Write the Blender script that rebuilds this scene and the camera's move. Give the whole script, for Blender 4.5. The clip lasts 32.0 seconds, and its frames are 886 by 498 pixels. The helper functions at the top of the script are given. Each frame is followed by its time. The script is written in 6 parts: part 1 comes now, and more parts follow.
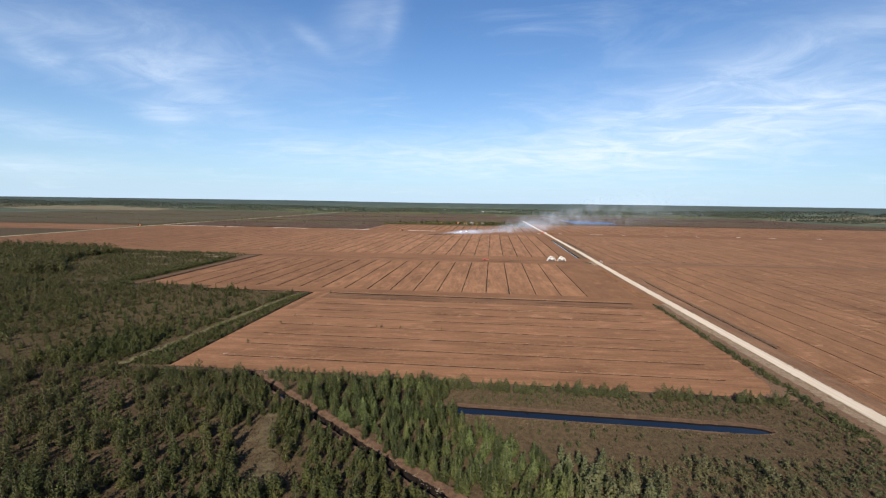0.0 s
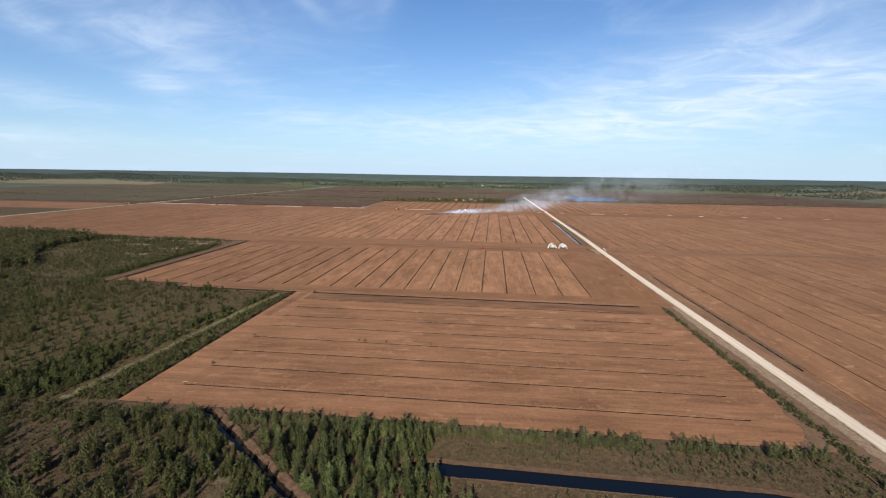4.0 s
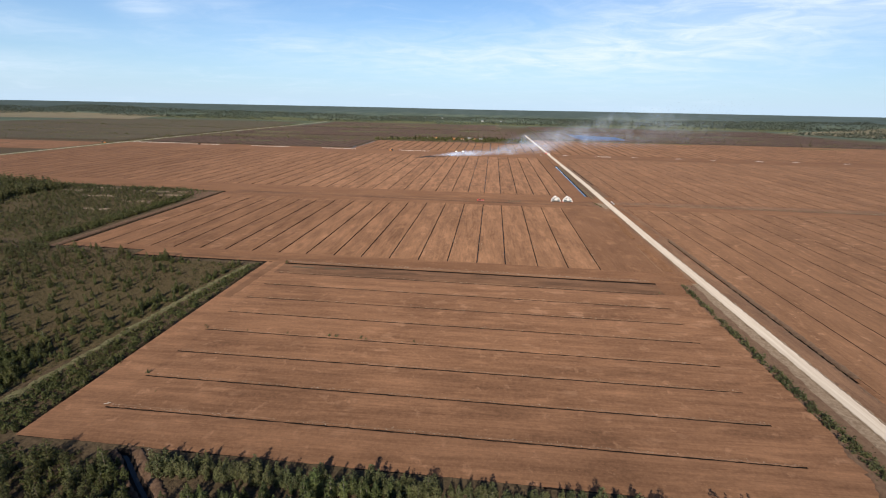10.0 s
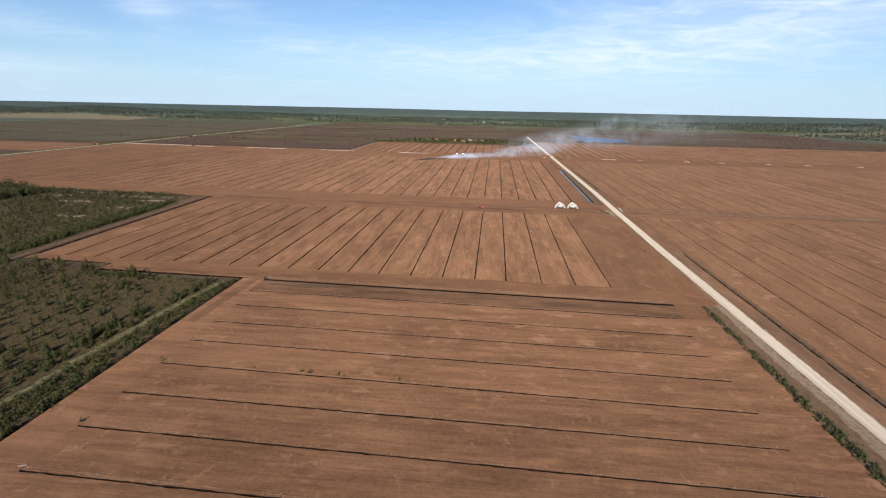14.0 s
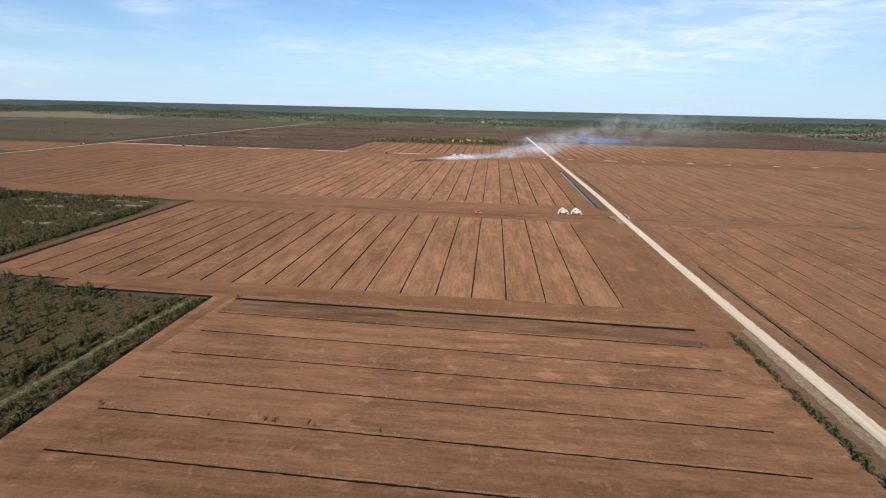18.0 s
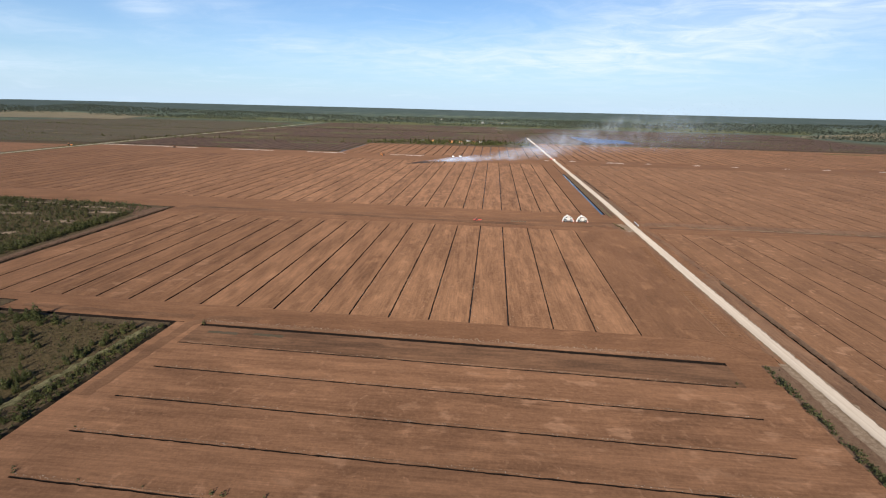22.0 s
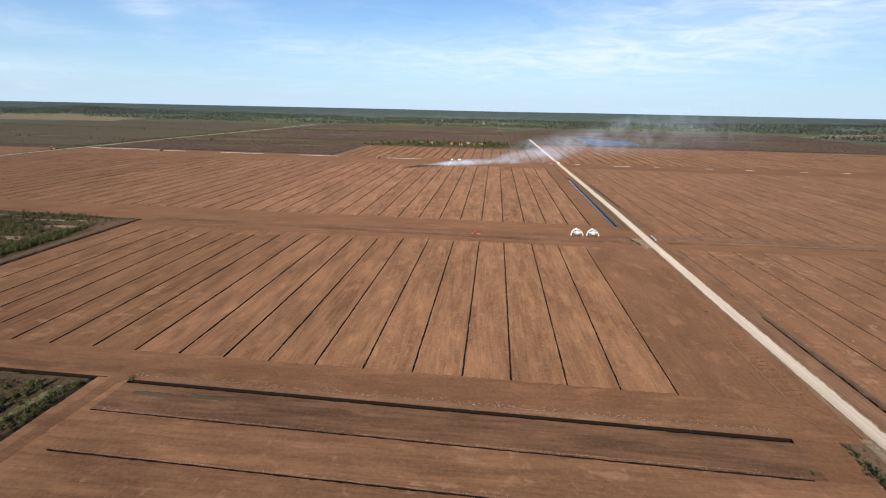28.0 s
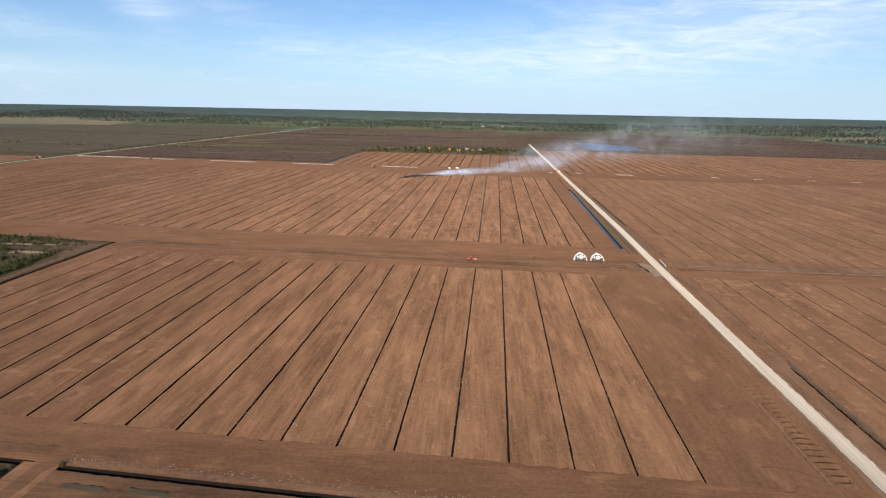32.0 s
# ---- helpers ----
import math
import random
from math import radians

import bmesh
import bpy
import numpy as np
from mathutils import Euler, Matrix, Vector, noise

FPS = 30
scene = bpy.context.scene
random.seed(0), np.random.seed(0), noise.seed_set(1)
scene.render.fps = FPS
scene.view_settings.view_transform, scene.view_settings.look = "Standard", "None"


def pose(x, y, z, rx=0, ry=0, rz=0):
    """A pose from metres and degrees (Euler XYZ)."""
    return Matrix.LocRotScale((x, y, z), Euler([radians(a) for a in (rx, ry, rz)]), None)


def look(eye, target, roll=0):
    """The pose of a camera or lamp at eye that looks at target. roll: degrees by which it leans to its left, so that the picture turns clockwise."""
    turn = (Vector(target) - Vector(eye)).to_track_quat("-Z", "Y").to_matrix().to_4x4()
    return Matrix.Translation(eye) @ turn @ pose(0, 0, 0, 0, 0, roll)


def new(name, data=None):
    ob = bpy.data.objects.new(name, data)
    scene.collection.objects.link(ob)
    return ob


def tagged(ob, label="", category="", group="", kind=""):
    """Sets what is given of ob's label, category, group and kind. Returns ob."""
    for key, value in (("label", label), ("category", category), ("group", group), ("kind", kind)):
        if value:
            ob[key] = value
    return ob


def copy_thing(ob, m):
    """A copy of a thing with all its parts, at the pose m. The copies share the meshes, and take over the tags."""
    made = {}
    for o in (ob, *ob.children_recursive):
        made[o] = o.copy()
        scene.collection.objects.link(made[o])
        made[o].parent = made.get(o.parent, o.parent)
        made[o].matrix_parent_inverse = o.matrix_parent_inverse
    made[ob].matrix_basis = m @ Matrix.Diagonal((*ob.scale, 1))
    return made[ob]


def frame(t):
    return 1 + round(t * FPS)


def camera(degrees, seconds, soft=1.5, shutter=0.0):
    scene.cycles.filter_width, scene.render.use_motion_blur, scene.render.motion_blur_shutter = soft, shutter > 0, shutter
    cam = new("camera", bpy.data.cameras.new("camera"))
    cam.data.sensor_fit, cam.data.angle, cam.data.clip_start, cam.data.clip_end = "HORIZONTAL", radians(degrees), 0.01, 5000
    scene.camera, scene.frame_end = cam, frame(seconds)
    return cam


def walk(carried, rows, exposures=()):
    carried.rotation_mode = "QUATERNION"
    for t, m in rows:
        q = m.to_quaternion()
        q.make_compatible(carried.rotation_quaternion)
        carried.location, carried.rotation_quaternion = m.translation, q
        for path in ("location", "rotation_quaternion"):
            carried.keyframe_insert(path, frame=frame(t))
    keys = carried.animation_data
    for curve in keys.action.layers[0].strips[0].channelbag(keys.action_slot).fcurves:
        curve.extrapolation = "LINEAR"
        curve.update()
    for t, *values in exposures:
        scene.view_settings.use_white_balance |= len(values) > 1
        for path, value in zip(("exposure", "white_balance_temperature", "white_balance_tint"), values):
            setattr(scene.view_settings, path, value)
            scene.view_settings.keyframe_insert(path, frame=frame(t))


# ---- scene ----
# ---- camera ----
cam = camera(86.0, 32.0, soft=1.15)
# seconds, x, y, z, yaw, pitch, roll
ROWS = [
    (0, -21.4, -378.7, 74.1, 4.88, -5.84, 0.79),
    (1, -20.3, -371.6, 78.1, 4.90, -5.90, 0.77),
    (2, -19.5, -364.0, 82.1, 4.91, -5.99, 0.75),
    (2.5, -19.2, -360.0, 84.1, 4.89, -6.06, 0.76),
    (3, -19.1, -355.8, 86.0, 4.87, -6.57, 0.77),
    (3.5, -19.0, -351.6, 87.7, 4.84, -7.73, 0.80),
    (4, -19.0, -347.4, 89.4, 4.81, -9.27, 0.82),
    (4.5, -18.9, -343.1, 91.2, 4.79, -10.95, 0.84),
    (5, -18.9, -338.8, 92.5, 4.75, -12.77, 0.90),
    (5.5, -18.9, -334.6, 93.9, 4.71, -14.68, 0.93),
    (6, -18.8, -330.5, 95.3, 4.67, -16.37, 0.97),
    (6.5, -18.7, -326.6, 96.8, 4.63, -16.89, 1.02),
    (7, -18.7, -322.7, 97.8, 4.57, -16.86, 1.08),
    (8, -18.9, -314.7, 99.5, 4.44, -17.01, 1.14),
    (9, -18.6, -306.7, 100.4, 4.38, -17.03, 1.13),
    (10, -17.6, -298.9, 100.8, 4.52, -17.00, 1.13),
    (11, -16.5, -291.4, 100.9, 4.70, -16.96, 1.09),
    (12, -15.8, -283.9, 100.7, 4.81, -16.93, 1.11),
    (13, -15.6, -276.3, 100.6, 4.79, -16.90, 1.16),
    (14, -15.7, -268.6, 100.5, 4.76, -16.88, 1.17),
    (15, -15.7, -261.0, 100.4, 4.72, -16.87, 1.22),
    (16, -15.5, -253.4, 100.6, 4.67, -16.93, 1.36),
    (17, -15.4, -245.7, 100.4, 4.64, -16.93, 1.37),
    (18, -15.4, -238.2, 100.3, 4.59, -16.93, 1.31),
    (19, -15.6, -230.5, 100.4, 4.59, -16.91, 1.28),
    (20, -15.7, -222.6, 100.6, 4.57, -16.95, 1.27),
    (21, -15.6, -214.7, 100.4, 4.54, -16.94, 1.32),
    (22, -15.3, -207.1, 100.2, 4.56, -16.90, 1.35),
    (23, -15.0, -199.8, 100.1, 4.66, -16.89, 1.25),
    (24, -14.5, -192.1, 100.1, 4.73, -16.88, 1.17),
    (25, -14.2, -184.0, 100.0, 4.76, -16.88, 1.18),
    (26, -14.0, -176.1, 100.0, 4.74, -16.88, 1.22),
    (27, -13.9, -168.5, 99.9, 4.75, -16.82, 1.25),
    (28, -13.5, -160.5, 100.6, 4.78, -16.84, 1.17),
    (29, -13.3, -152.5, 103.1, 4.70, -16.81, 1.16),
    (30, -13.1, -144.5, 105.5, 4.64, -16.79, 1.15),
    (31, -12.5, -136.8, 108.6, 4.69, -16.78, 1.09),
    (32, -11.9, -129.2, 111.7, 4.75, -16.77, 1.04)]
walk(cam, [(t, pose(x, y, z, 90 + p, 0, yaw) @ pose(0, 0, 0, 0, 0, roll)) for t, x, y, z, yaw, p, roll in ROWS])

# ---- light ----
SUN_ELEV, SUN_AZ = 30.0, 183.0  # azimuth clockwise from +y
scene.view_settings.exposure = 0.6


def node(nt, kind, **inputs):
    n = nt.nodes.new(kind)
    for key, value in inputs.items():
        if key in ("operation", "blend_type", "data_type", "noise_dimensions", "sky_type", "interpolation_type", "feature", "distance"):
            if key == "operation":
                n.operation = value
            elif key == "blend_type":
                n.blend_type = value
            elif key == "data_type":
                n.data_type = value
            elif key == "noise_dimensions":
                n.noise_dimensions = value
            elif key == "sky_type":
                n.sky_type = value
            elif key == "feature":
                n.feature = value
        else:
            slot = n.inputs[int(key[1:])] if key[0] == "i" and key[1:].isdigit() else n.inputs[key.replace("_", " ")]
            if isinstance(value, bpy.types.NodeSocket):
                nt.links.new(value, slot)
            else:
                slot.default_value = value
    return n


def maths(nt, op, a, b=0.0, c=0.0, clamp=False):
    n = node(nt, "ShaderNodeMath", operation=op, i0=a, i1=b, i2=c)
    n.use_clamp = clamp
    return n.outputs[0]


def blend(nt, fac, a, b, mode="MIX"):
    n = nt.nodes.new("ShaderNodeMixRGB")
    n.blend_type = mode
    for slot, value in zip(n.inputs, (fac, a, b)):
        if isinstance(value, bpy.types.NodeSocket):
            nt.links.new(value, slot)
        else:
            slot.default_value = value if not isinstance(value, tuple) or len(value) == 4 else (*value, 1)
    return n.outputs[0]


def fbm(nt, vector, scale, detail=5.0, rough=0.55, distort=0.0):
    return node(nt, "ShaderNodeTexNoise", Vector=vector, Scale=scale, Detail=detail, Roughness=rough, Distortion=distort).outputs["Fac"]


def ramp(nt, fac, lo, hi):
    n = node(nt, "ShaderNodeMapRange", Value=fac, From_Min=lo, From_Max=hi)
    n.interpolation_type = "SMOOTHSTEP"
    return n.outputs["Result"]


def build_world():
    w = bpy.data.worlds.new("sky")
    scene.world = w
    w.use_nodes = True
    nt = w.node_tree
    nt.nodes.clear()
    sky = node(nt, "ShaderNodeTexSky", sky_type="NISHITA")
    sky.sun_disc = False
    sky.sun_elevation, sky.sun_rotation = radians(SUN_ELEV), radians(SUN_AZ)
    sky.air_density, sky.dust_density, sky.ozone_density = 1.0, 0.4, 2.5
    way = node(nt, "ShaderNodeTexCoord").outputs["Generated"]
    xyz = node(nt, "ShaderNodeSeparateXYZ", Vector=way).outputs
    up = maths(nt, "MAXIMUM", xyz[2], 0.0)
    az = maths(nt, "ARCTAN2", xyz[0], xyz[1])
    # cirrus seen on a flat layer high above
    inv = maths(nt, "DIVIDE", 1.0, maths(nt, "ADD", up, 0.12))
    flat = node(nt, "ShaderNodeCombineXYZ", X=maths(nt, "MULTIPLY", xyz[0], inv), Y=maths(nt, "MULTIPLY", xyz[1], inv)).outputs[0]
    turned = node(nt, "ShaderNodeMapping", Vector=flat, Rotation=(0, 0, radians(38)), Scale=(0.85, 1.15, 1.0)).outputs[0]
    wisps = ramp(nt, fbm(nt, turned, 1.5, 9, 0.62, 0.9), 0.48, 0.74)
    soft = ramp(nt, fbm(nt, flat, 0.55, 4, 0.5, 0.4), 0.36, 0.66)
    veil = maths(nt, "MULTIPLY", maths(nt, "ADD", maths(nt, "MULTIPLY", wisps, 0.26), 0.02), soft)

    def patch(a, e, wa, we, lean=0.0):
        da = maths(nt, "DIVIDE", maths(nt, "SUBTRACT", az, a), wa)
        de = maths(nt, "DIVIDE", maths(nt, "SUBTRACT", maths(nt, "SUBTRACT", up, e), maths(nt, "MULTIPLY", maths(nt, "SUBTRACT", az, a), lean)), we)
        r = maths(nt, "ADD", maths(nt, "MULTIPLY", da, da), maths(nt, "MULTIPLY", de, de))
        return maths(nt, "EXPONENT", maths(nt, "MULTIPLY", r, -1.0))

    # broad sheet of thin cloud over the road, smaller ones to its west
    fine = ramp(nt, fbm(nt, turned, 2.4, 11, 0.64, 0.9), 0.30, 0.76)
    sheets = 0.0
    for a0, e0, wa, we, lean, much in (
        (0.40, 0.125, 0.30, 0.070, 0.10, 1.0), (0.60, 0.150, 0.17, 0.030, 0.12, 0.4), (-0.05, 0.088, 0.40, 0.036, 0.0, 0.85), (-0.609, 0.150, 0.045, 0.026, -0.2, 0.75), (-0.50, 0.21, 0.30, 0.10, -0.1, 0.18), (0.45, 0.20, 0.42, 0.085, 0.18, 0.42),
        (-0.58, 0.195, 0.13, 0.030, -0.33, 0.55), (-0.347, 0.293, 0.035, 0.015, -0.5, 0.35), (-0.25, 0.33, 0.06, 0.06, 0.3, 0.32), (-0.195, 0.335, 0.022, 0.035, 1.0, 0.28),
        (-0.775, 0.215, 0.06, 0.022, -0.5, 0.48), (-0.62, 0.26, 0.22, 0.05, 0.0, 0.32), (-0.80, 0.045, 0.15, 0.018, 0.0, 0.6), (-0.82, 0.11, 0.14, 0.022, -0.1, 0.4), (0.52, 0.245, 0.25, 0.022, 0.2, 0.25)):
        sheets = maths(nt, "ADD", sheets, maths(nt, "MULTIPLY", patch(a0, e0, wa, we, lean), much * 0.62))
    cloud = maths(nt, "ADD", veil, maths(nt, "MULTIPLY", sheets, maths(nt, "ADD", maths(nt, "MULTIPLY", fine, 0.80), 0.40)), clamp=True)
    # pale band of moist air close to the horizon, all round
    low = maths(nt, "MULTIPLY", maths(nt, "EXPONENT", maths(nt, "MULTIPLY", up, -10.0)), 0.80)
    blue = blend(nt, 1.0, sky.outputs[0], (0.66, 0.96, 1.29), "MULTIPLY")
    tone = blend(nt, low, blue, (6.9, 8.9, 11.2))
    tone = blend(nt, cloud, tone, (9.2, 10.5, 12.2))
    bg = node(nt, "ShaderNodeBackground", Color=tone, Strength=0.062)
    out = nt.nodes.new("ShaderNodeOutputWorld")
    nt.links.new(bg.outputs[0], out.inputs[0])


build_world()
sun = new("sun", bpy.data.lights.new("sun", "SUN"))
sun.data.energy, sun.data.angle, sun.data.color = 4.5, radians(0.6), (1.0, 0.92, 0.77)
a = radians(SUN_AZ)
sun.matrix_world = look((math.sin(a) * 1000, math.cos(a) * 1000, 1000 * math.tan(radians(SUN_ELEV))), (0, 0, 0))

# ---- materials ----
def material(name, rough=0.95, spec=0.1):
    m = bpy.data.materials.new(name)
    m.use_nodes = True
    nt = m.node_tree
    b = nt.nodes["Principled BSDF"]
    b.inputs["Roughness"].default_value = rough
    b.inputs["Specular IOR Level"].default_value = spec
    b.inputs["Diffuse Roughness"].default_value = 1.0 if rough > 0.6 else 0.0
    return m, nt, b


def place(nt, scale=(1, 1, 1), turn=0.0):
    g = node(nt, "ShaderNodeNewGeometry").outputs["Position"]
    return node(nt, "ShaderNodeMapping", Vector=g, Scale=scale, Rotation=(0, 0, turn)).outputs[0]


def bump(nt, b, height, strength, distance):
    n = node(nt, "ShaderNodeBump", Strength=strength, Distance=distance, Height=height)
    nt.links.new(n.outputs[0], b.inputs["Normal"])


def peat(name, along, dark, light, streak=1.0, smeared=False, dry=0.0):
    """Milled peat: streaks along the machine's way, drier pale patches, fine crumbs."""
    m, nt, b = material(name)
    big, thin = (0.018, 0.16) if along == "x" else (0.16, 0.018)
    lines = fbm(nt, place(nt, (big, thin, 0.1), radians(-1.6)), 1.0, 6, 0.6, 0.3)
    rows = fbm(nt, place(nt, (big * 4, thin * 4, 0.1), radians(-1.6)), 1.0, 4, 0.6)
    blot = fbm(nt, place(nt, (0.016, 0.028, 0.02) if along == "x" else (0.030, 0.014, 0.02)), 1.0, 6, 0.6, 0.5)
    crumbs = fbm(nt, place(nt), 0.7, 8, 0.78)
    comb = fbm(nt, place(nt, (0.05, 1.6, 0.1) if along == "x" else (1.6, 0.05, 0.1), radians(-1.6)), 1.0, 3, 0.6)
    clods = ramp(nt, fbm(nt, place(nt), 1.6, 2, 0.5), 0.66, 0.72)
    spots = ramp(nt, fbm(nt, place(nt, (0.05, 0.13, 0.1) if along == "x" else (0.10, 0.05, 0.1)), 1.0, 6, 0.62), 0.52, 0.72)
    f = maths(nt, "ADD", maths(nt, "MULTIPLY", ramp(nt, lines, 0.35, 0.65), 0.50 * streak), maths(nt, "MULTIPLY", ramp(nt, blot, 0.36, 0.66), 0.30))
    mott = fbm(nt, place(nt, (0.05, 0.12, 0.1) if along == "x" else (0.12, 0.06, 0.1)), 1.0, 6, 0.68, 0.6)
    f = maths(nt, "ADD", f, maths(nt, "MULTIPLY", maths(nt, "SUBTRACT", mott, 0.44), 0.44))
    f = maths(nt, "ADD", f, maths(nt, "MULTIPLY", ramp(nt, rows, 0.3, 0.7), 0.26 * streak))
    f = maths(nt, "ADD", f, 0.26 * (1 - streak))
    info = node(nt, "ShaderNodeObjectInfo").outputs["Random"]
    f = maths(nt, "ADD", f, maths(nt, "MULTIPLY", maths(nt, "SUBTRACT", info, 0.5), 0.20), clamp=True)
    col = blend(nt, f, dark, light)
    col = blend(nt, maths(nt, "MULTIPLY", spots, 0.50), col, tuple(min(1, c * 1.35) for c in light))
    if smeared:
        smear = ramp(nt, fbm(nt, place(nt, (0.085, 0.15, 0.1), radians(8)), 1.0, 3, 0.5), 0.57, 0.66)
        where = ramp(nt, fbm(nt, place(nt, (0.012, 0.008, 0.01)), 1.0, 3, 0.5), 0.44, 0.60)
        wisp = fbm(nt, place(nt, (0.35, 0.9, 0.2)), 1.0, 4, 0.6)
        much = maths(nt, "MULTIPLY", maths(nt, "MULTIPLY", smear, where), maths(nt, "ADD", maths(nt, "MULTIPLY", wisp, 0.9), 0.05))
        col = blend(nt, maths(nt, "MULTIPLY", much, 0.75), col, tuple(c * k for c, k in zip(light, (1.75, 1.95, 2.2))))
    if dry:
        blobs = ramp(nt, fbm(nt, place(nt, (0.20, 0.16, 0.1), radians(25)), 1.0, 4, 0.55, 0.6), 0.60, 0.68)
        rough = ramp(nt, fbm(nt, place(nt, (0.8, 0.8, 0.2)), 1.0, 4, 0.65), 0.30, 0.60)
        col = blend(nt, maths(nt, "MULTIPLY", maths(nt, "MULTIPLY", blobs, rough), dry), col, tuple(c * k for c, k in zip(light, (1.7, 1.85, 2.05))))
    col = blend(nt, 0.24, col, blend(nt, ramp(nt, crumbs, 0.25, 0.75), tuple(c * 0.5 for c in dark), tuple(c * 1.4 for c in light)))
    col = blend(nt, maths(nt, "MULTIPLY", ramp(nt, comb, 0.35, 0.65), 0.22), col, tuple(c * 0.8 for c in dark))
    col = blend(nt, maths(nt, "MULTIPLY", clods, 0.22), col, tuple(min(1, c * 1.6) for c in light))
    nt.links.new(col, b.inputs["Base Color"])
    bump(nt, b, maths(nt, "ADD", crumbs, maths(nt, "MULTIPLY", rows, 1.2)), 0.5, 0.25)
    return m


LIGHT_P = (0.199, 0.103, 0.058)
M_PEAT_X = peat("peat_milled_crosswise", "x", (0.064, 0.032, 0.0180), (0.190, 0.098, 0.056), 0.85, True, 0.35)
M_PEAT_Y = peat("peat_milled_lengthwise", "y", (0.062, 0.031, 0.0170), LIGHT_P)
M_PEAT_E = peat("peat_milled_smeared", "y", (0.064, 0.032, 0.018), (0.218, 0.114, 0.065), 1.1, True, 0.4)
# darker west, brighter middle: lens falloff and backscatter glow put into the colour
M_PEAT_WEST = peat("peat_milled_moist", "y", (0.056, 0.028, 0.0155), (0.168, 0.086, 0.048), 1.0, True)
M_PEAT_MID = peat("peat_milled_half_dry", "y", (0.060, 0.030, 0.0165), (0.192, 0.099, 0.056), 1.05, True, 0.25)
M_PEAT_HOT_SPOT = peat("peat_milled_dry", "y", (0.068, 0.034, 0.019), (0.214, 0.112, 0.063), 1.0, False, 0.3)
M_PEAT_R = peat("peat_milled_blotched", "y", (0.066, 0.034, 0.019), (0.186, 0.097, 0.055), 0.65, True, 0.75)
M_HEADLAND = peat("peat_headland", "x", (0.060, 0.029, 0.016), (0.172, 0.088, 0.049), 0.35)
M_BARE = peat("peat_bare", "y", (0.068, 0.034, 0.019), (0.180, 0.093, 0.052), 0.25)
M_OLD_PEAT = peat("peat_dark_wet", "x", (0.030, 0.020, 0.016), (0.088, 0.055, 0.040), 0.8)
M_DAMP = peat("peat_damp", "x", (0.034, 0.0195, 0.0125), (0.136, 0.072, 0.042), 1.15)
M_MARK = peat("peat_tyre_mark", "x", (0.051, 0.026, 0.015), (0.148, 0.078, 0.045), 0.35)
M_DUG = peat("peat_dug", "x", (0.074, 0.040, 0.024), (0.212, 0.119, 0.074), 0.35)
M_SHOULDER = peat("trodden_shoulder", "y", (0.060, 0.034, 0.022), (0.165, 0.093, 0.058), 0.9)
M_TRACK = peat("peat_wet_track", "x", (0.032, 0.019, 0.014), (0.071, 0.040, 0.026), 1.0)


def mottled(name, cols, scales, rough=0.95, bump_by=0.4, grit=0.0):
    m, nt, b = material(name, rough)
    col = cols[0]
    for c, s in zip(cols[1:], scales):
        col = blend(nt, ramp(nt, fbm(nt, place(nt), s, 6, 0.62, 0.4), 0.38, 0.64), col, c)
    fine = fbm(nt, place(nt), 1.3, 6, 0.7)
    col = blend(nt, 0.5, col, blend(nt, fine, tuple(x * 0.3 for x in cols[0]), tuple(min(1, x * 1.8) for x in cols[0])))
    if grit:
        tufts = fbm(nt, place(nt), 0.55, 5, 0.75)
        col = blend(nt, maths(nt, "MULTIPLY", ramp(nt, tufts, 0.46, 0.60), grit), col, tuple(x * 0.35 for x in cols[0]))
        tips = ramp(nt, fbm(nt, place(nt), 0.9, 5, 0.75), 0.55, 0.66)
        col = blend(nt, maths(nt, "MULTIPLY", tips, grit * 0.8), col, tuple(x * k for x, k in zip(cols[0], (1.9, 2.0, 1.9))))
    nt.links.new(col, b.inputs["Base Color"])
    bump(nt, b, fine, bump_by, 0.4)
    return m


M_HEATH = mottled("heath", [(0.060, 0.042, 0.025), (0.052, 0.045, 0.022), (0.078, 0.053, 0.032), (0.034, 0.023, 0.015)], [0.02, 0.06, 0.5], grit=0.55)


def wooded_distance(m):
    """Beyond the workings the open heath gives way to wooded land; its colours carry the distance haze."""
    nt = m.node_tree
    b = nt.nodes["Principled BSDF"]
    col = b.inputs["Base Color"].links[0].from_socket
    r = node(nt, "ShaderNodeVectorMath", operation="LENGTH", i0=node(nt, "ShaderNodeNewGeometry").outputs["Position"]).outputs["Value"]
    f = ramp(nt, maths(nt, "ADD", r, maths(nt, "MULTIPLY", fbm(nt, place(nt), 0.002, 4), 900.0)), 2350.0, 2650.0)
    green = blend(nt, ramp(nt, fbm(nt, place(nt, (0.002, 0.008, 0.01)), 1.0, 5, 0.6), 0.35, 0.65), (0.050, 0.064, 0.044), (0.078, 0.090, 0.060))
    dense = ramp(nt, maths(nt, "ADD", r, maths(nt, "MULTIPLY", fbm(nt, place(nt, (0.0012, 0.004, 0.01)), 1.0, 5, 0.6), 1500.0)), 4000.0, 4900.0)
    # farthest woods: tone paled and blued with haze
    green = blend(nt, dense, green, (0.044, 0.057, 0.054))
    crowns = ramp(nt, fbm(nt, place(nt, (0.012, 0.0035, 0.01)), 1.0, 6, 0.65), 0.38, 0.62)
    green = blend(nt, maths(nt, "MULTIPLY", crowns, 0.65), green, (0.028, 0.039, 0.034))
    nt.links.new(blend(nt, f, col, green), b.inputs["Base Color"])


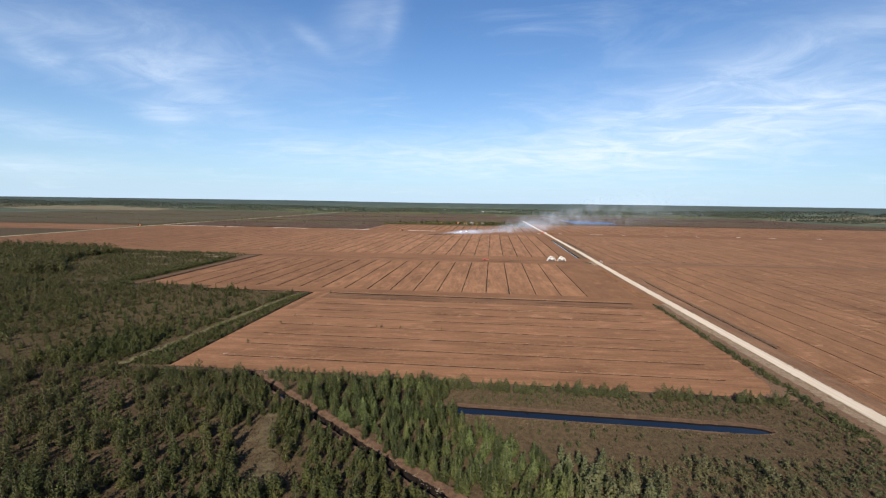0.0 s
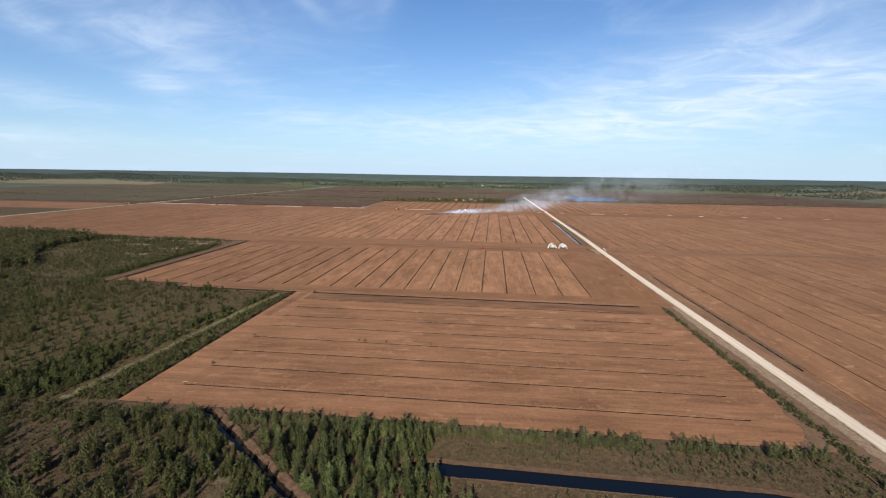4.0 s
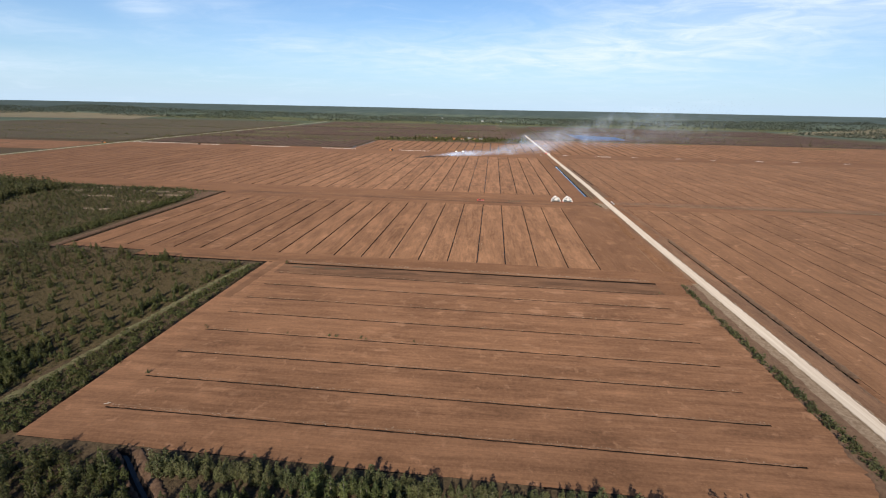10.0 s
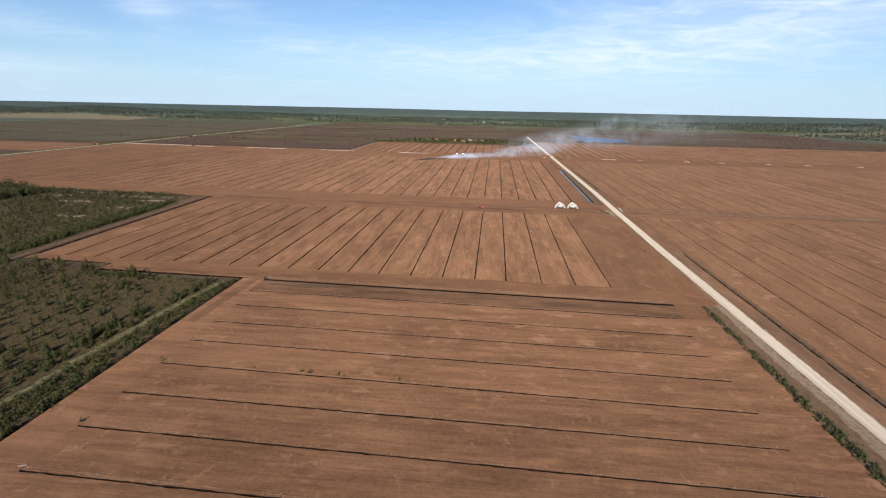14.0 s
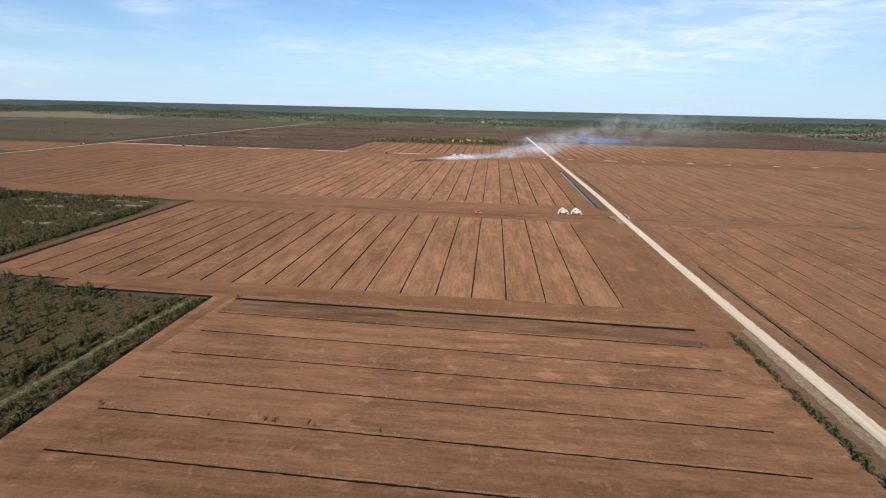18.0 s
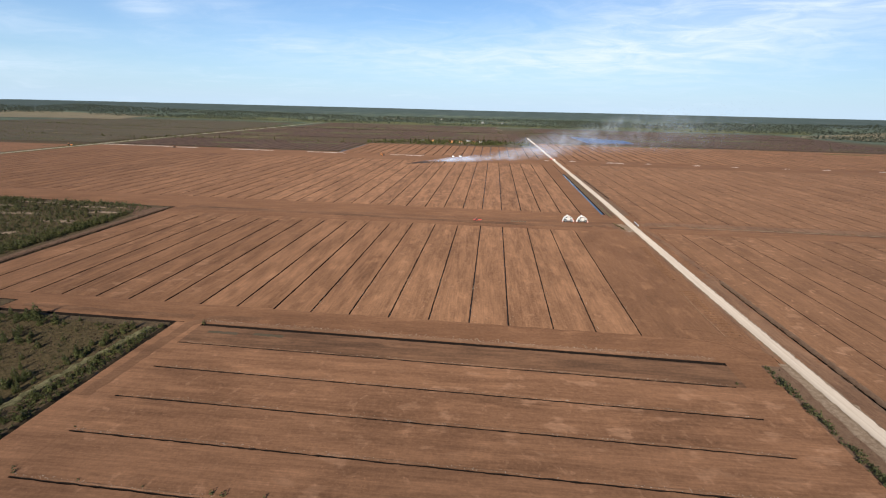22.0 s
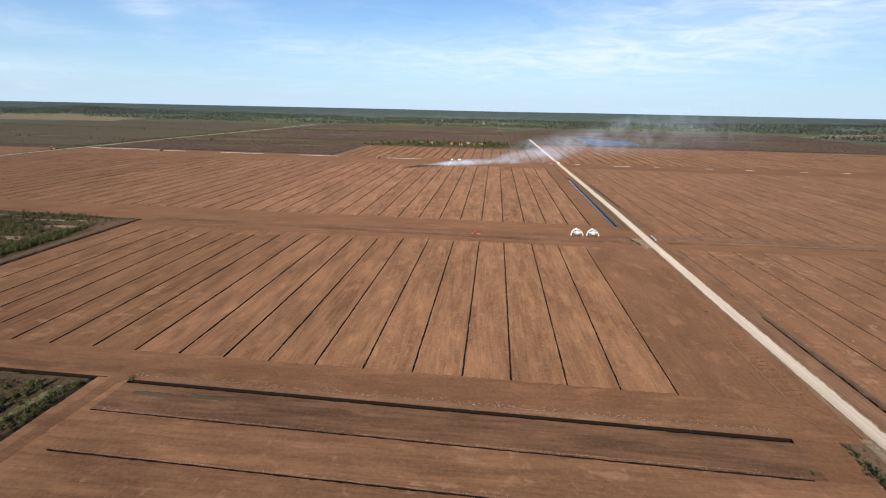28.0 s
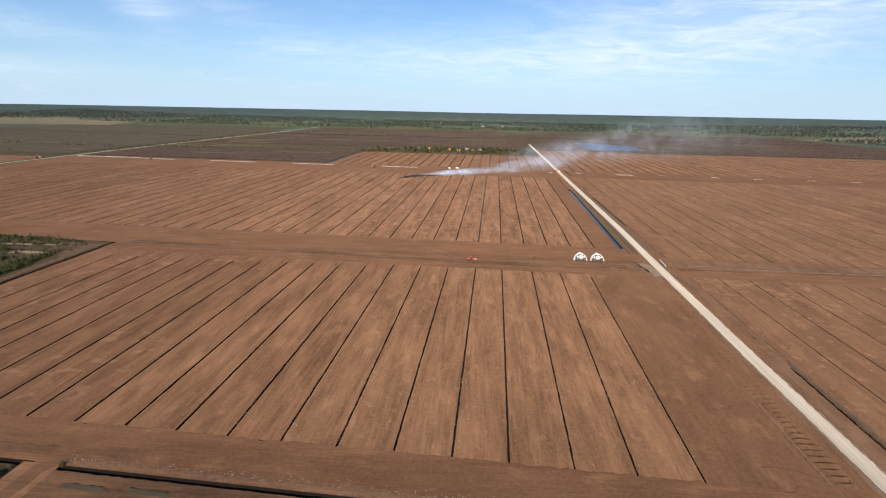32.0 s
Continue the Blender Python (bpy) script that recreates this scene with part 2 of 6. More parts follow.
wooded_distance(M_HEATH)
M_CLEARING = mottled("clearing_floor", [(0.069, 0.053, 0.032), (0.050, 0.040, 0.022), (0.092, 0.074, 0.045)], [0.15, 0.7], grit=0.6)
M_GRASS = mottled("dry_grass", [(0.080, 0.073, 0.037), (0.040, 0.042, 0.019), (0.130, 0.114, 0.066)], [0.12, 0.4], grit=0.7)
M_MOOR = mottled("olive_moor", [(0.051, 0.041, 0.027), (0.041, 0.040, 0.023), (0.066, 0.048, 0.034)], [0.004, 0.02])
M_BOGFLOOR = mottled("olive_bog_floor", [(0.058, 0.042, 0.021), (0.044, 0.040, 0.017), (0.072, 0.050, 0.027), (0.030, 0.023, 0.012)], [0.03, 0.12, 0.7], grit=0.6)
M_TAN = mottled("pale_meadow", [(0.112, 0.092, 0.060), (0.080, 0.068, 0.044), (0.130, 0.110, 0.074)], [0.004, 0.02])
M_GREEN_FIELD = mottled("green_meadow", [(0.059, 0.063, 0.026), (0.043, 0.050, 0.023), (0.079, 0.073, 0.033)], [0.003, 0.012])
M_SOIL = mottled("bare_roadside_soil", [(0.086, 0.052, 0.034), (0.058, 0.036, 0.024), (0.112, 0.074, 0.051)], [0.1, 0.5])
M_SAND = mottled("sandy_roadside", [(0.132, 0.094, 0.066), (0.086, 0.058, 0.040), (0.205, 0.158, 0.119)], [0.15, 0.6])
M_BANK = mottled("dug_peat_bank", [(0.078, 0.046, 0.030), (0.044, 0.028, 0.019), (0.122, 0.077, 0.053)], [0.15, 0.6], grit=0.4)


def gravel():
    m, nt, b = material("pale_gravel", 0.9, 0.2)
    lanes = fbm(nt, place(nt, (1.0, 0.02, 1)), 0.9, 4, 0.55)
    grit = fbm(nt, place(nt), 2.5, 6, 0.75)
    patches = fbm(nt, place(nt, (0.2, 0.05, 1)), 1.0, 4, 0.6)
    col = blend(nt, ramp(nt, lanes, 0.3, 0.7), (0.30, 0.245, 0.20), (0.43, 0.365, 0.305))
    col = blend(nt, maths(nt, "MULTIPLY", ramp(nt, patches, 0.45, 0.75), 0.5), col, (0.31, 0.25, 0.195))
    col = blend(nt, 0.3, col, blend(nt, grit, (0.19, 0.155, 0.125), (0.46, 0.41, 0.36)))
    nt.links.new(col, b.inputs["Base Color"])
    bump(nt, b, grit, 0.4, 0.1)
    return m


M_GRAVEL = gravel()


def leafy(name, dark, light, per_object):
    m, nt, b = material(name, 0.7, 0.25)
    g = node(nt, "ShaderNodeNewGeometry")
    leaf = g.outputs["Random Per Island"]
    col = blend(nt, leaf, dark, light)
    wide = fbm(nt, place(nt), 0.05, 3, 0.5)
    col = blend(nt, maths(nt, "MULTIPLY", ramp(nt, wide, 0.35, 0.65), 0.5), col, tuple(c * k for c, k in zip(light, (1.15, 0.95, 0.9))))
    near = fbm(nt, place(nt), 0.28, 2, 0.5)
    col = blend(nt, maths(nt, "MULTIPLY", ramp(nt, near, 0.38, 0.62), 0.55), col, tuple(c * 0.55 for c in dark))
    if per_object:
        rnd = node(nt, "ShaderNodeObjectInfo").outputs["Random"]
        col = blend(nt, 1.0, col, maths(nt, "ADD", maths(nt, "MULTIPLY", maths(nt, "MULTIPLY", rnd, rnd), 1.1), 0.85), "MULTIPLY")
    nt.links.new(col, b.inputs["Base Color"])
    tr = node(nt, "ShaderNodeBsdfTranslucent", Color=col)
    mx = node(nt, "ShaderNodeMixShader", Fac=0.42, i1=b.outputs[0], i2=tr.outputs[0])
    nt.links.new(mx.outputs[0], nt.nodes["Material Output"].inputs[0])
    return m


M_PINE = leafy("bog_pine_needles", (0.064, 0.071, 0.027), (0.124, 0.126, 0.050), False)
M_BIRCH = leafy("birch_leaves", (0.060, 0.071, 0.023), (0.120, 0.130, 0.045), False)
M_BIRCH1 = leafy("birch_leaves_single", (0.042, 0.057, 0.019), (0.114, 0.134, 0.047), True)
# willow green paled: a bright lens blotch put into the leaf colour
M_WILLOW_GLARE = leafy("silvery_willow_leaves", (0.112, 0.126, 0.058), (0.210, 0.222, 0.115), False)
M_SHRUB = leafy("bog_shrub_leaves", (0.066, 0.046, 0.029), (0.136, 0.097, 0.060), False)
M_BOGPINE = leafy("grey_green_dwarf_pine", (0.100, 0.106, 0.050), (0.186, 0.184, 0.094), False)
M_WILLOW = leafy("willow_leaves", (0.078, 0.090, 0.036), (0.150, 0.156, 0.070), False)
M_DRYGRASS = leafy("dry_grass_blades", (0.090, 0.075, 0.036), (0.185, 0.150, 0.080), False)
M_BOGGREEN = leafy("green_bog_scrub", (0.050, 0.050, 0.020), (0.094, 0.088, 0.036), False)
# pale needle colour with the distance haze mixed in
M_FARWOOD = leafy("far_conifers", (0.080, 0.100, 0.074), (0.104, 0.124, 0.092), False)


def bark(name, a, b2):
    m, nt, b = material(name, 0.9)
    nt.links.new(blend(nt, fbm(nt, place(nt), 3.0, 4, 0.6), a, b2), b.inputs["Base Color"])
    return m


M_BARK = bark("grey_bark", (0.07, 0.053, 0.04), (0.16, 0.13, 0.10))
M_BIRCHBARK = bark("white_birch_bark", (0.07, 0.058, 0.045), (0.24, 0.215, 0.18))
M_ROOT = bark("bleached_bog_wood", (0.17, 0.135, 0.105), (0.42, 0.37, 0.32))


def water():
    m, nt, b = material("dark_bog_water", 0.04, 0.25)
    b.inputs["Base Color"].default_value = (0.004, 0.005, 0.007, 1)
    bump(nt, b, fbm(nt, place(nt), 1.2, 3, 0.5), 0.06, 0.05)
    return m


M_WATER = water()


def wet_floor():
    m, nt, b = material("wet_ditch_floor", 0.4, 0.3)
    n = fbm(nt, place(nt), 0.5, 4, 0.6)
    nt.links.new(blend(nt, n, (0.010, 0.008, 0.007), (0.028, 0.018, 0.013)), b.inputs["Base Color"])
    return m


M_FLOOR = wet_floor()
# wet peat, taken near black so the drain's shade sits in the colour
M_WALL_WET_SHADE = mottled("wet_ditch_wall", [(0.009, 0.0066, 0.0055), (0.007, 0.005, 0.0045), (0.016, 0.010, 0.0075)], [0.4, 1.2])
M_SHORE = mottled("bare_shore", [(0.075, 0.045, 0.030), (0.050, 0.032, 0.022), (0.105, 0.068, 0.046)], [0.15, 0.6])
M_SCORCH = mottled("scorched_peat", [(0.022, 0.016, 0.014), (0.040, 0.026, 0.020), (0.012, 0.010, 0.010)], [0.05, 0.2])


def painted(name, col, rough=0.45, spec=0.4, metal=0.0):
    m, nt, b = material(name, rough, spec)
    b.inputs["Metallic"].default_value = metal
    n = fbm(nt, place(nt), 1.5, 5, 0.6)
    nt.links.new(blend(nt, ramp(nt, n, 0.4, 0.75), col, tuple(c * 0.72 + 0.02 for c in col)), b.inputs["Base Color"])
    return m


M_WHITE = painted("white_enamel", (0.80, 0.79, 0.77))
M_RED = painted("red_enamel", (0.55, 0.06, 0.04))
M_ORANGE = painted("orange_enamel", (0.72, 0.24, 0.03))
M_YELLOW = painted("yellow_enamel", (0.70, 0.45, 0.06))
M_RUBBER = painted("black_rubber", (0.03, 0.03, 0.03), 0.8, 0.2)
M_STEEL = painted("grey_steel", (0.32, 0.32, 0.33), 0.4, 0.5, 0.6)
M_GLASS = painted("dark_cab_glass", (0.03, 0.04, 0.05), 0.08, 0.6)
M_SHEET = painted("white_plastic_sheet", (0.60, 0.54, 0.50), 0.5)
M_BLUE = painted("blue_plastic_sheet", (0.07, 0.12, 0.26), 0.4)
M_WALL = painted("pale_render_wall", (0.40, 0.35, 0.28), 0.9)
M_FARM = painted("pale_farm_wall", (0.34, 0.33, 0.31), 0.9)
M_ROOF = painted("orange_clay_roof", (0.36, 0.17, 0.08), 0.85)
M_ROOF2 = painted("grey_sheet_roof", (0.22, 0.22, 0.23), 0.7)

# ---- land ----
rng = np.random.default_rng(7)
DEEP = -1.35  # ditch floor


def uv(u, v):
    """The field's own grid, turned a little against the road, to x, y."""
    return u + 0.018 * v, v - 0.028 * u


def mesh_of(name, verts, faces, mats, smooth=False, mat_index=None):
    me = bpy.data.meshes.new(name)
    verts = np.asarray(verts, np.float32)
    if isinstance(faces, np.ndarray):
        n, k = faces.shape
        me.vertices.add(len(verts))
        me.vertices.foreach_set("co", verts.ravel())
        me.loops.add(n * k)
        me.loops.foreach_set("vertex_index", faces.astype(np.int32).ravel())
        me.polygons.add(n)
        me.polygons.foreach_set("loop_start", np.arange(0, n * k, k, dtype=np.int32))
        me.update(calc_edges=True)
    else:
        me.from_pydata(verts.tolist(), [], faces)
    for m in mats if isinstance(mats, (list, tuple)) else [mats]:
        me.materials.append(m)
    if mat_index is not None:
        me.polygons.foreach_set("material_index", np.asarray(mat_index, np.int32))
    me.polygons.foreach_set("use_smooth", np.full(len(me.polygons), smooth))
    me.validate()
    return me


def part(name, me, parent, label=""):
    ob = new(name, me)
    ob.parent = parent
    return tagged(ob, label)


def grid_faces(rows, cols):
    i = np.arange(rows - 1)[:, None] * cols + np.arange(cols - 1)[None]
    return np.stack([i, i + 1, i + 1 + cols, i + cols], -1).reshape(-1, 4)


def wave(x, y, s, seed=0.0):
    """Cheap smooth noise, -1 to 1."""
    return (np.sin(x * s + 1.3 * np.sin(y * s * 0.7 + seed) + seed) + np.sin(y * s * 1.13 + 1.7 * np.sin(x * s * 0.61 + 2 * seed)) + np.sin((x + y) * s * 1.9 + seed * 3) * 0.6) / 2.6


def near_line(x, y, x0, y0, x1, y1):
    dx, dy = x1 - x0, y1 - y0
    t = np.clip(((x - x0) * dx + (y - y0) * dy) / (dx * dx + dy * dy), 0, 1)
    return np.hypot(x - x0 - t * dx, y - y0 - t * dy)


def in_fields(x, y):
    """Where the drained peat fields lie."""
    v = y + 0.028 * x
    u = x - 0.018 * v
    f1 = (u > -157.2) & (u < 140) & (v > -189.4) & (v < 0)
    f2 = (x > -313.6) & (v >= np.where(u > -249.5, -20.8, -9)) & (v < 230) & (u < 1500)
    f2 |= (u > -868) & (u < -300) & (v > 212.5 + (-313.7 - u) * 0.0307) & (v < 230)
    f3 = (u > -868) & (v >= 228) & (v < 1030) & ((v < 780) | (u > -340)) & (u < 1500)
    east = (u > 104) & (v > -700) & (v < 1200) & (u < 1500)
    return f1 | f2 | f3 | east


def far_z(r):
    """The land rises gently towards the distant rim."""
    t = np.clip((r - 2400) / 2450, 0, 1)
    return 54 * t ** 1.7


def ground_z(x, y):
    x, y = np.asarray(x, float), np.asarray(y, float)
    z = 0.18 * wave(x, y, 0.21, 1.0) + 0.12 * wave(x, y, 0.6, 2.0)
    yc = -217.4 - 0.045 * (x - 20)
    half = 3.5 * np.sqrt(np.clip(1 - np.abs((x - 16.2) / 59.4) ** 14, 0, 1))
    rim = np.maximum(np.abs(y - yc) - half, np.abs(x - 16.2) - 59.4)
    k = np.clip(0.5 - rim / 1.3, 0, 1)
    z = z * (1 - k) - 1.8 * k * k * (3 - 2 * k)
    d = near_line(x, y, -121, -189, -20, -276) + 0.4 * wave(x, y, 0.5, 3.0)
    k = np.clip(0.5 - (d - 1.75) / 0.9, 0, 1)
    z = z * (1 - k) - 1.8 * k * k * (3 - 2 * k)
    v = y + 0.028 * x
    k = np.clip((v + 194) / 3, 0, 1) * ((v < -180) & (x > -160) & (x < 100))
    z = z * (1 - k) - 0.08 * k
    z = np.where(in_fields(x, y), DEEP, z)
    return z + far_z(np.hypot(x, y))


def top_z(x, y):
    """The walkable surface: the peat's top inside the fields, the bog outside."""
    return np.where(in_fields(x, y), 0.0, ground_z(x, y))


def axis(cuts):
    out = []
    for a, b, step in cuts:
        out.append(np.arange(a, b, step))
    return np.unique(np.round(np.concatenate(out), 3))


def build_ground():
    xs = axis([(-4850, -1200, 150), (-1200, -500, 25), (-500, -200, 5), (-260, -200, 1.6), (-200, -150, 0.8), (-150, -45, 1.6), (-45, 78, 0.8), (78, 140, 1.6), (140, 500, 30), (500, 1500, 60), (1500, 4851, 150), (-315, -307, 1), (-870, -864, 2)])
    ys = axis([(-4850, -700, 250), (-700, -320, 20), (-320, -226, 1.5), (-226, -206, 0.7), (-206, -184, 1.5), (-184, -26, 5), (-26, 0, 0.8), (0, 220, 6), (220, 1300, 25), (1300, 2600, 60), (2600, 4851, 120), (206, 240, 2)])
    gx, gy = np.meshgrid(xs, ys)
    gz = ground_z(gx, gy)
    low = np.minimum(gz[:-1, :-1], gz[1:, 1:])
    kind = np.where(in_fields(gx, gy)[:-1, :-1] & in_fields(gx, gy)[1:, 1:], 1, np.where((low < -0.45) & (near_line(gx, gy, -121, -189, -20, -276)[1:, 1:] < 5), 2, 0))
    me = mesh_of("ground", np.stack([gx, gy, gz], -1).reshape(-1, 3), grid_faces(len(ys), len(xs)), (M_HEATH, M_FLOOR, M_WALL_WET_SHADE), False, kind.ravel())
    return tagged(new("ground", me), "brown heather bog ground stretching to the horizon", "ground", kind="structure")


ground = build_ground()


def slant(a, b, b0, b1):
    """An edge's place across at b: one number, or a pair for its two ends."""
    lo, hi = a if isinstance(a, tuple) else (a, a)
    return lo + (hi - lo) * (b - b0) / (b1 - b0)


def bed_mesh(name, a0, a1, b0, b1, along, mat, gap=0.5, step=5.0, crown=0.22, rough=0.14, top=0.0, steep=False):
    """One raised peat bed: sloping sides down to the ditch floor, a slightly cambered top, ragged lips."""
    n = max(2, int((b1 - b0) / step) + 1)
    b = np.linspace(b0, b1, n)
    e0 = slant(a0, b, b0, b1)[:, None]
    w = (slant(a1, b, b0, b1)[:, None] - e0) - 2 * gap
    z = np.array([DEEP, -0.02, 0.06, crown * 0.75, crown, crown * 0.75, 0.06, -0.02, DEEP])
    lip, foot = (0.0, -0.06) if steep else (0.18, -0.12)
    off = np.array([0, 0, 0, 0.25, 0.5, 0.75, 1, 1, 1])[None] * w + np.array([foot, lip, 0.9, 0, 0, 0, -0.9, -lip, -foot])[None]
    jit = np.zeros((n, 9))
    if rough:
        jit[:, 0] = jit[:, 1] = rng.normal(0, rough, n)
        jit[:, 2] = jit[:, 1] * 0.5
        jit[:, 8] = jit[:, 7] = rng.normal(0, rough, n)
        jit[:, 6] = jit[:, 7] * 0.5
    ends = np.clip(np.minimum(b - b0, b1 - b) / 6.0, 0, 1)[:, None]
    A = e0 + gap + off + jit
    B = np.repeat(b[:, None], 9, 1)
    Z = np.where(z[None] > 0, z[None] * ends + 0.03 * wave(A, B, 0.35, float(e0[0, 0])) * (ends > 0), z[None]) + np.where(z[None] > DEEP, top, 0)
    A, B, Z = (np.vstack([q[:1], q, q[-1:]]) for q in (A, B, Z))
    Z[0], Z[-1] = DEEP, DEEP
    x, y = uv(A, B) if along == "v" else uv(B, A)
    f = grid_faces(n + 2, 9)
    if along != "v":
        f = f[:, ::-1]
    # side and end faces: wet peat with the drain's shade painted in
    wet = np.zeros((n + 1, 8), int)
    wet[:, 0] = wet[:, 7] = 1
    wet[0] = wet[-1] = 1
    return mesh_of(name, np.stack([x, y, Z], -1).reshape(-1, 3), f, (mat, M_WALL_WET_SHADE), False, wet.ravel())


def field(name, label, cuts, b0, b1, along, mat, gap=0.5, step=5.0, rough=0.14, top=0.0):
    """A field of parallel beds between ditches; cuts: the ditches' places across."""
    whole = tagged(new(name), label, "field", kind="structure")
    for a0, a1 in zip(cuts[:-1], cuts[1:]):
        at = a1[0] if isinstance(a1, tuple) else a1
        bed_mat = mat(at) if callable(mat) else mat
        bed_gap = gap(at) if callable(gap) else gap
        part("peat_bed", bed_mesh("peat_bed", a0, a1, b0, b1, along, bed_mat, bed_gap, step, rough=rough, top=top), whole)
    return whole


def strip(name, label, u0, u1, v0, v1, mat, along="u", top=0.0, step=6.0, cat="field"):
    """A flat strip of ground between the beds, with ditch walls."""
    if along == "u":
        me = bed_mesh(name, v0, v1, u0, u1, "u", mat, 0.0, step, 0.05, 0.0, top, True)
    else:
        me = bed_mesh(name, u0, u1, v0, v1, "v", mat, 0.0, step, 0.05, 0.0, top, True)
    return tagged(new(name, me), label, cat, kind="structure")


def upright(x, v0, v1):
    """An edge that runs straight along y, in the fields' own grid."""
    return (x - 0.018 * v0, x - 0.018 * v1)


S = 19.75
# near field: ditches run crosswise; each with its place at the west and the east end
F1 = [-190.5, (-173.8, -172.5), (-154.2, -153.2), (-135.2, -134.0), (-115.0, -115.6), (-95.6, -95.3), (-76.6, -76.5), (-56.9, -57.6), (-37.6, -38.3), (-20.9, -21.4)]
field("peat_bed_damp", "damp dark peat bed south of the cross drain", F1[-2:], -142, 89, "u", M_DAMP, 0.16, 2.0, 0.12)
field("peat_field_near", "brown milled peat field with narrow drains running crosswise", F1[:-1], -138.9, 85, "u", M_PEAT_X, 0.14, 2.0, 0.09)
strip("headland_west", "bare brown peat headland at the ends of the drains", -155.4, -138.9, -190.5, -37.9, M_PEAT_X, "v")
strip("headland_west_end", "bare brown peat corner beside the cross drain", -155.0, -142, -37.9, -19.1, M_PEAT_X, "v")
strip("headland_east", "bare brown peat headland beside the hedge", 85, 103, -190.5, -38.0, M_PEAT_X, "v")
strip("headland_east_end", "trodden brown peat between cross drain and hedge", 89, 103, -38.0, -19.1, M_HEADLAND, "v")
# second field: ditches run away from the near field, with a turning strip before and behind
strip("headland_front", "bare brown peat turning strip with wheel marks and wood bits", -151.5, 112, (-19.1, -19.6), 0.8, M_HEADLAND)
strip("headland_front_west", "bare brown peat strip along the bog", -249, -151.5, -18.6, 0.8, M_HEADLAND)
strip("headland_front_far", "bare brown peat strip beside the forest block", -312, -249, -8.2, 0.8, M_HEADLAND)
F2 = [upright(-310.2, 0.8, 195.3), -290.5, -269.8, -251.5, -234.0, -214.6, -195.6, -175.6, -155.9, -136.4, -116.8, -97.4, -78.0, -58.1, -38.3, -18.6, 0.2, 21.4, 41.0, 61.5]
# bed tone set by u: the westward falloff is painted into the materials
field("peat_field_middle", "brown milled peat field with long straight drains", F2, 0.8, 195.3, "v", lambda u: M_PEAT_WEST if u < -150 else M_PEAT_Y if u < -60 else M_PEAT_HOT_SPOT, lambda u: 0.30 if u < -90 else 0.2 if u < 30 else 0.15, 3.0, 0.07)
strip("peat_field_bare", "bare smooth brown peat beside the gravel road", 61.75, 112, 0.8, 195.3, M_BARE, "v")
strip("turning_strip_corner", "bare peat strip along the northern edge of the bog block", -868, -313.7, (229.0, 212.0), 229.5, M_HEADLAND)
strip("turning_strip", "wide bare peat turning strip between the fields", -313.7, 112, 195.3, 229.5, M_HEADLAND)
strip("turning_strip_west", "bare peat turning strip along the forest block", -868, 112, 229.5, 265.2, M_HEADLAND)
F3 = [-868.0] + [58.7 - 19.43 * k for k in range(47, -2, -1)]
# same painted falloff: darkest beds in the west, lightest towards the road
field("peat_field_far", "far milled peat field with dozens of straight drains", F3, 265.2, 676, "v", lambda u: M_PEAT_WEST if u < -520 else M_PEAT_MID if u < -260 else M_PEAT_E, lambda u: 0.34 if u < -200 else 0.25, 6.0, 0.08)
strip("peat_edge_far", "bare peat strip beside the road ditch", 78.7, 98.2, 265.2, 676, M_HEADLAND, "v")
strip("turning_strip_far", "bare peat turning strip with long covered rows", -868, 112, 676, 782, M_HEADLAND)
F4 = [-330 + 19.6 * k for k in range(0, 23)]
field("peat_field_farthest", "farthest reddish peat field with drains", F4, 782, 1032, "v", M_PEAT_Y, 0.6, 12.0)
# east of the road, square to it
R1 = [133.8] + [153.6 + 19.9 * k for k in range(0, 46)]
field("peat_field_east", "brown peat field east of the road with long drains", [upright(x, -700, 200) for x in R1], -700, 200, "v", M_PEAT_R, 0.07, 5.0, 0.06)
strip("turning_strip_east", "bare peat turning strip east of the road", 126.2, 1040, 200, 246, M_HEADLAND, top=-0.03)
field("peat_field_east_far", "far brown peat field east of the road", [upright(x, 246, 690) for x in R1 + [1069.0 + 19.9 * k for k in range(1, 14)]], 246, 690, "v", M_PEAT_R, 0.07, 6.0, 0.06)
strip("turning_strip_east_far", "bare peat strip with short white covered rows", 123.9, 1500, 690, 775, M_HEADLAND, top=-0.03)
field("peat_field_east_farthest", "farthest reddish peat field east of the road", [upright(136, 775, 1195)] + [140 + 19.6 * k for k in range(0, 60)], 775, 1195, "v", M_PEAT_Y, 0.6, 14.0)


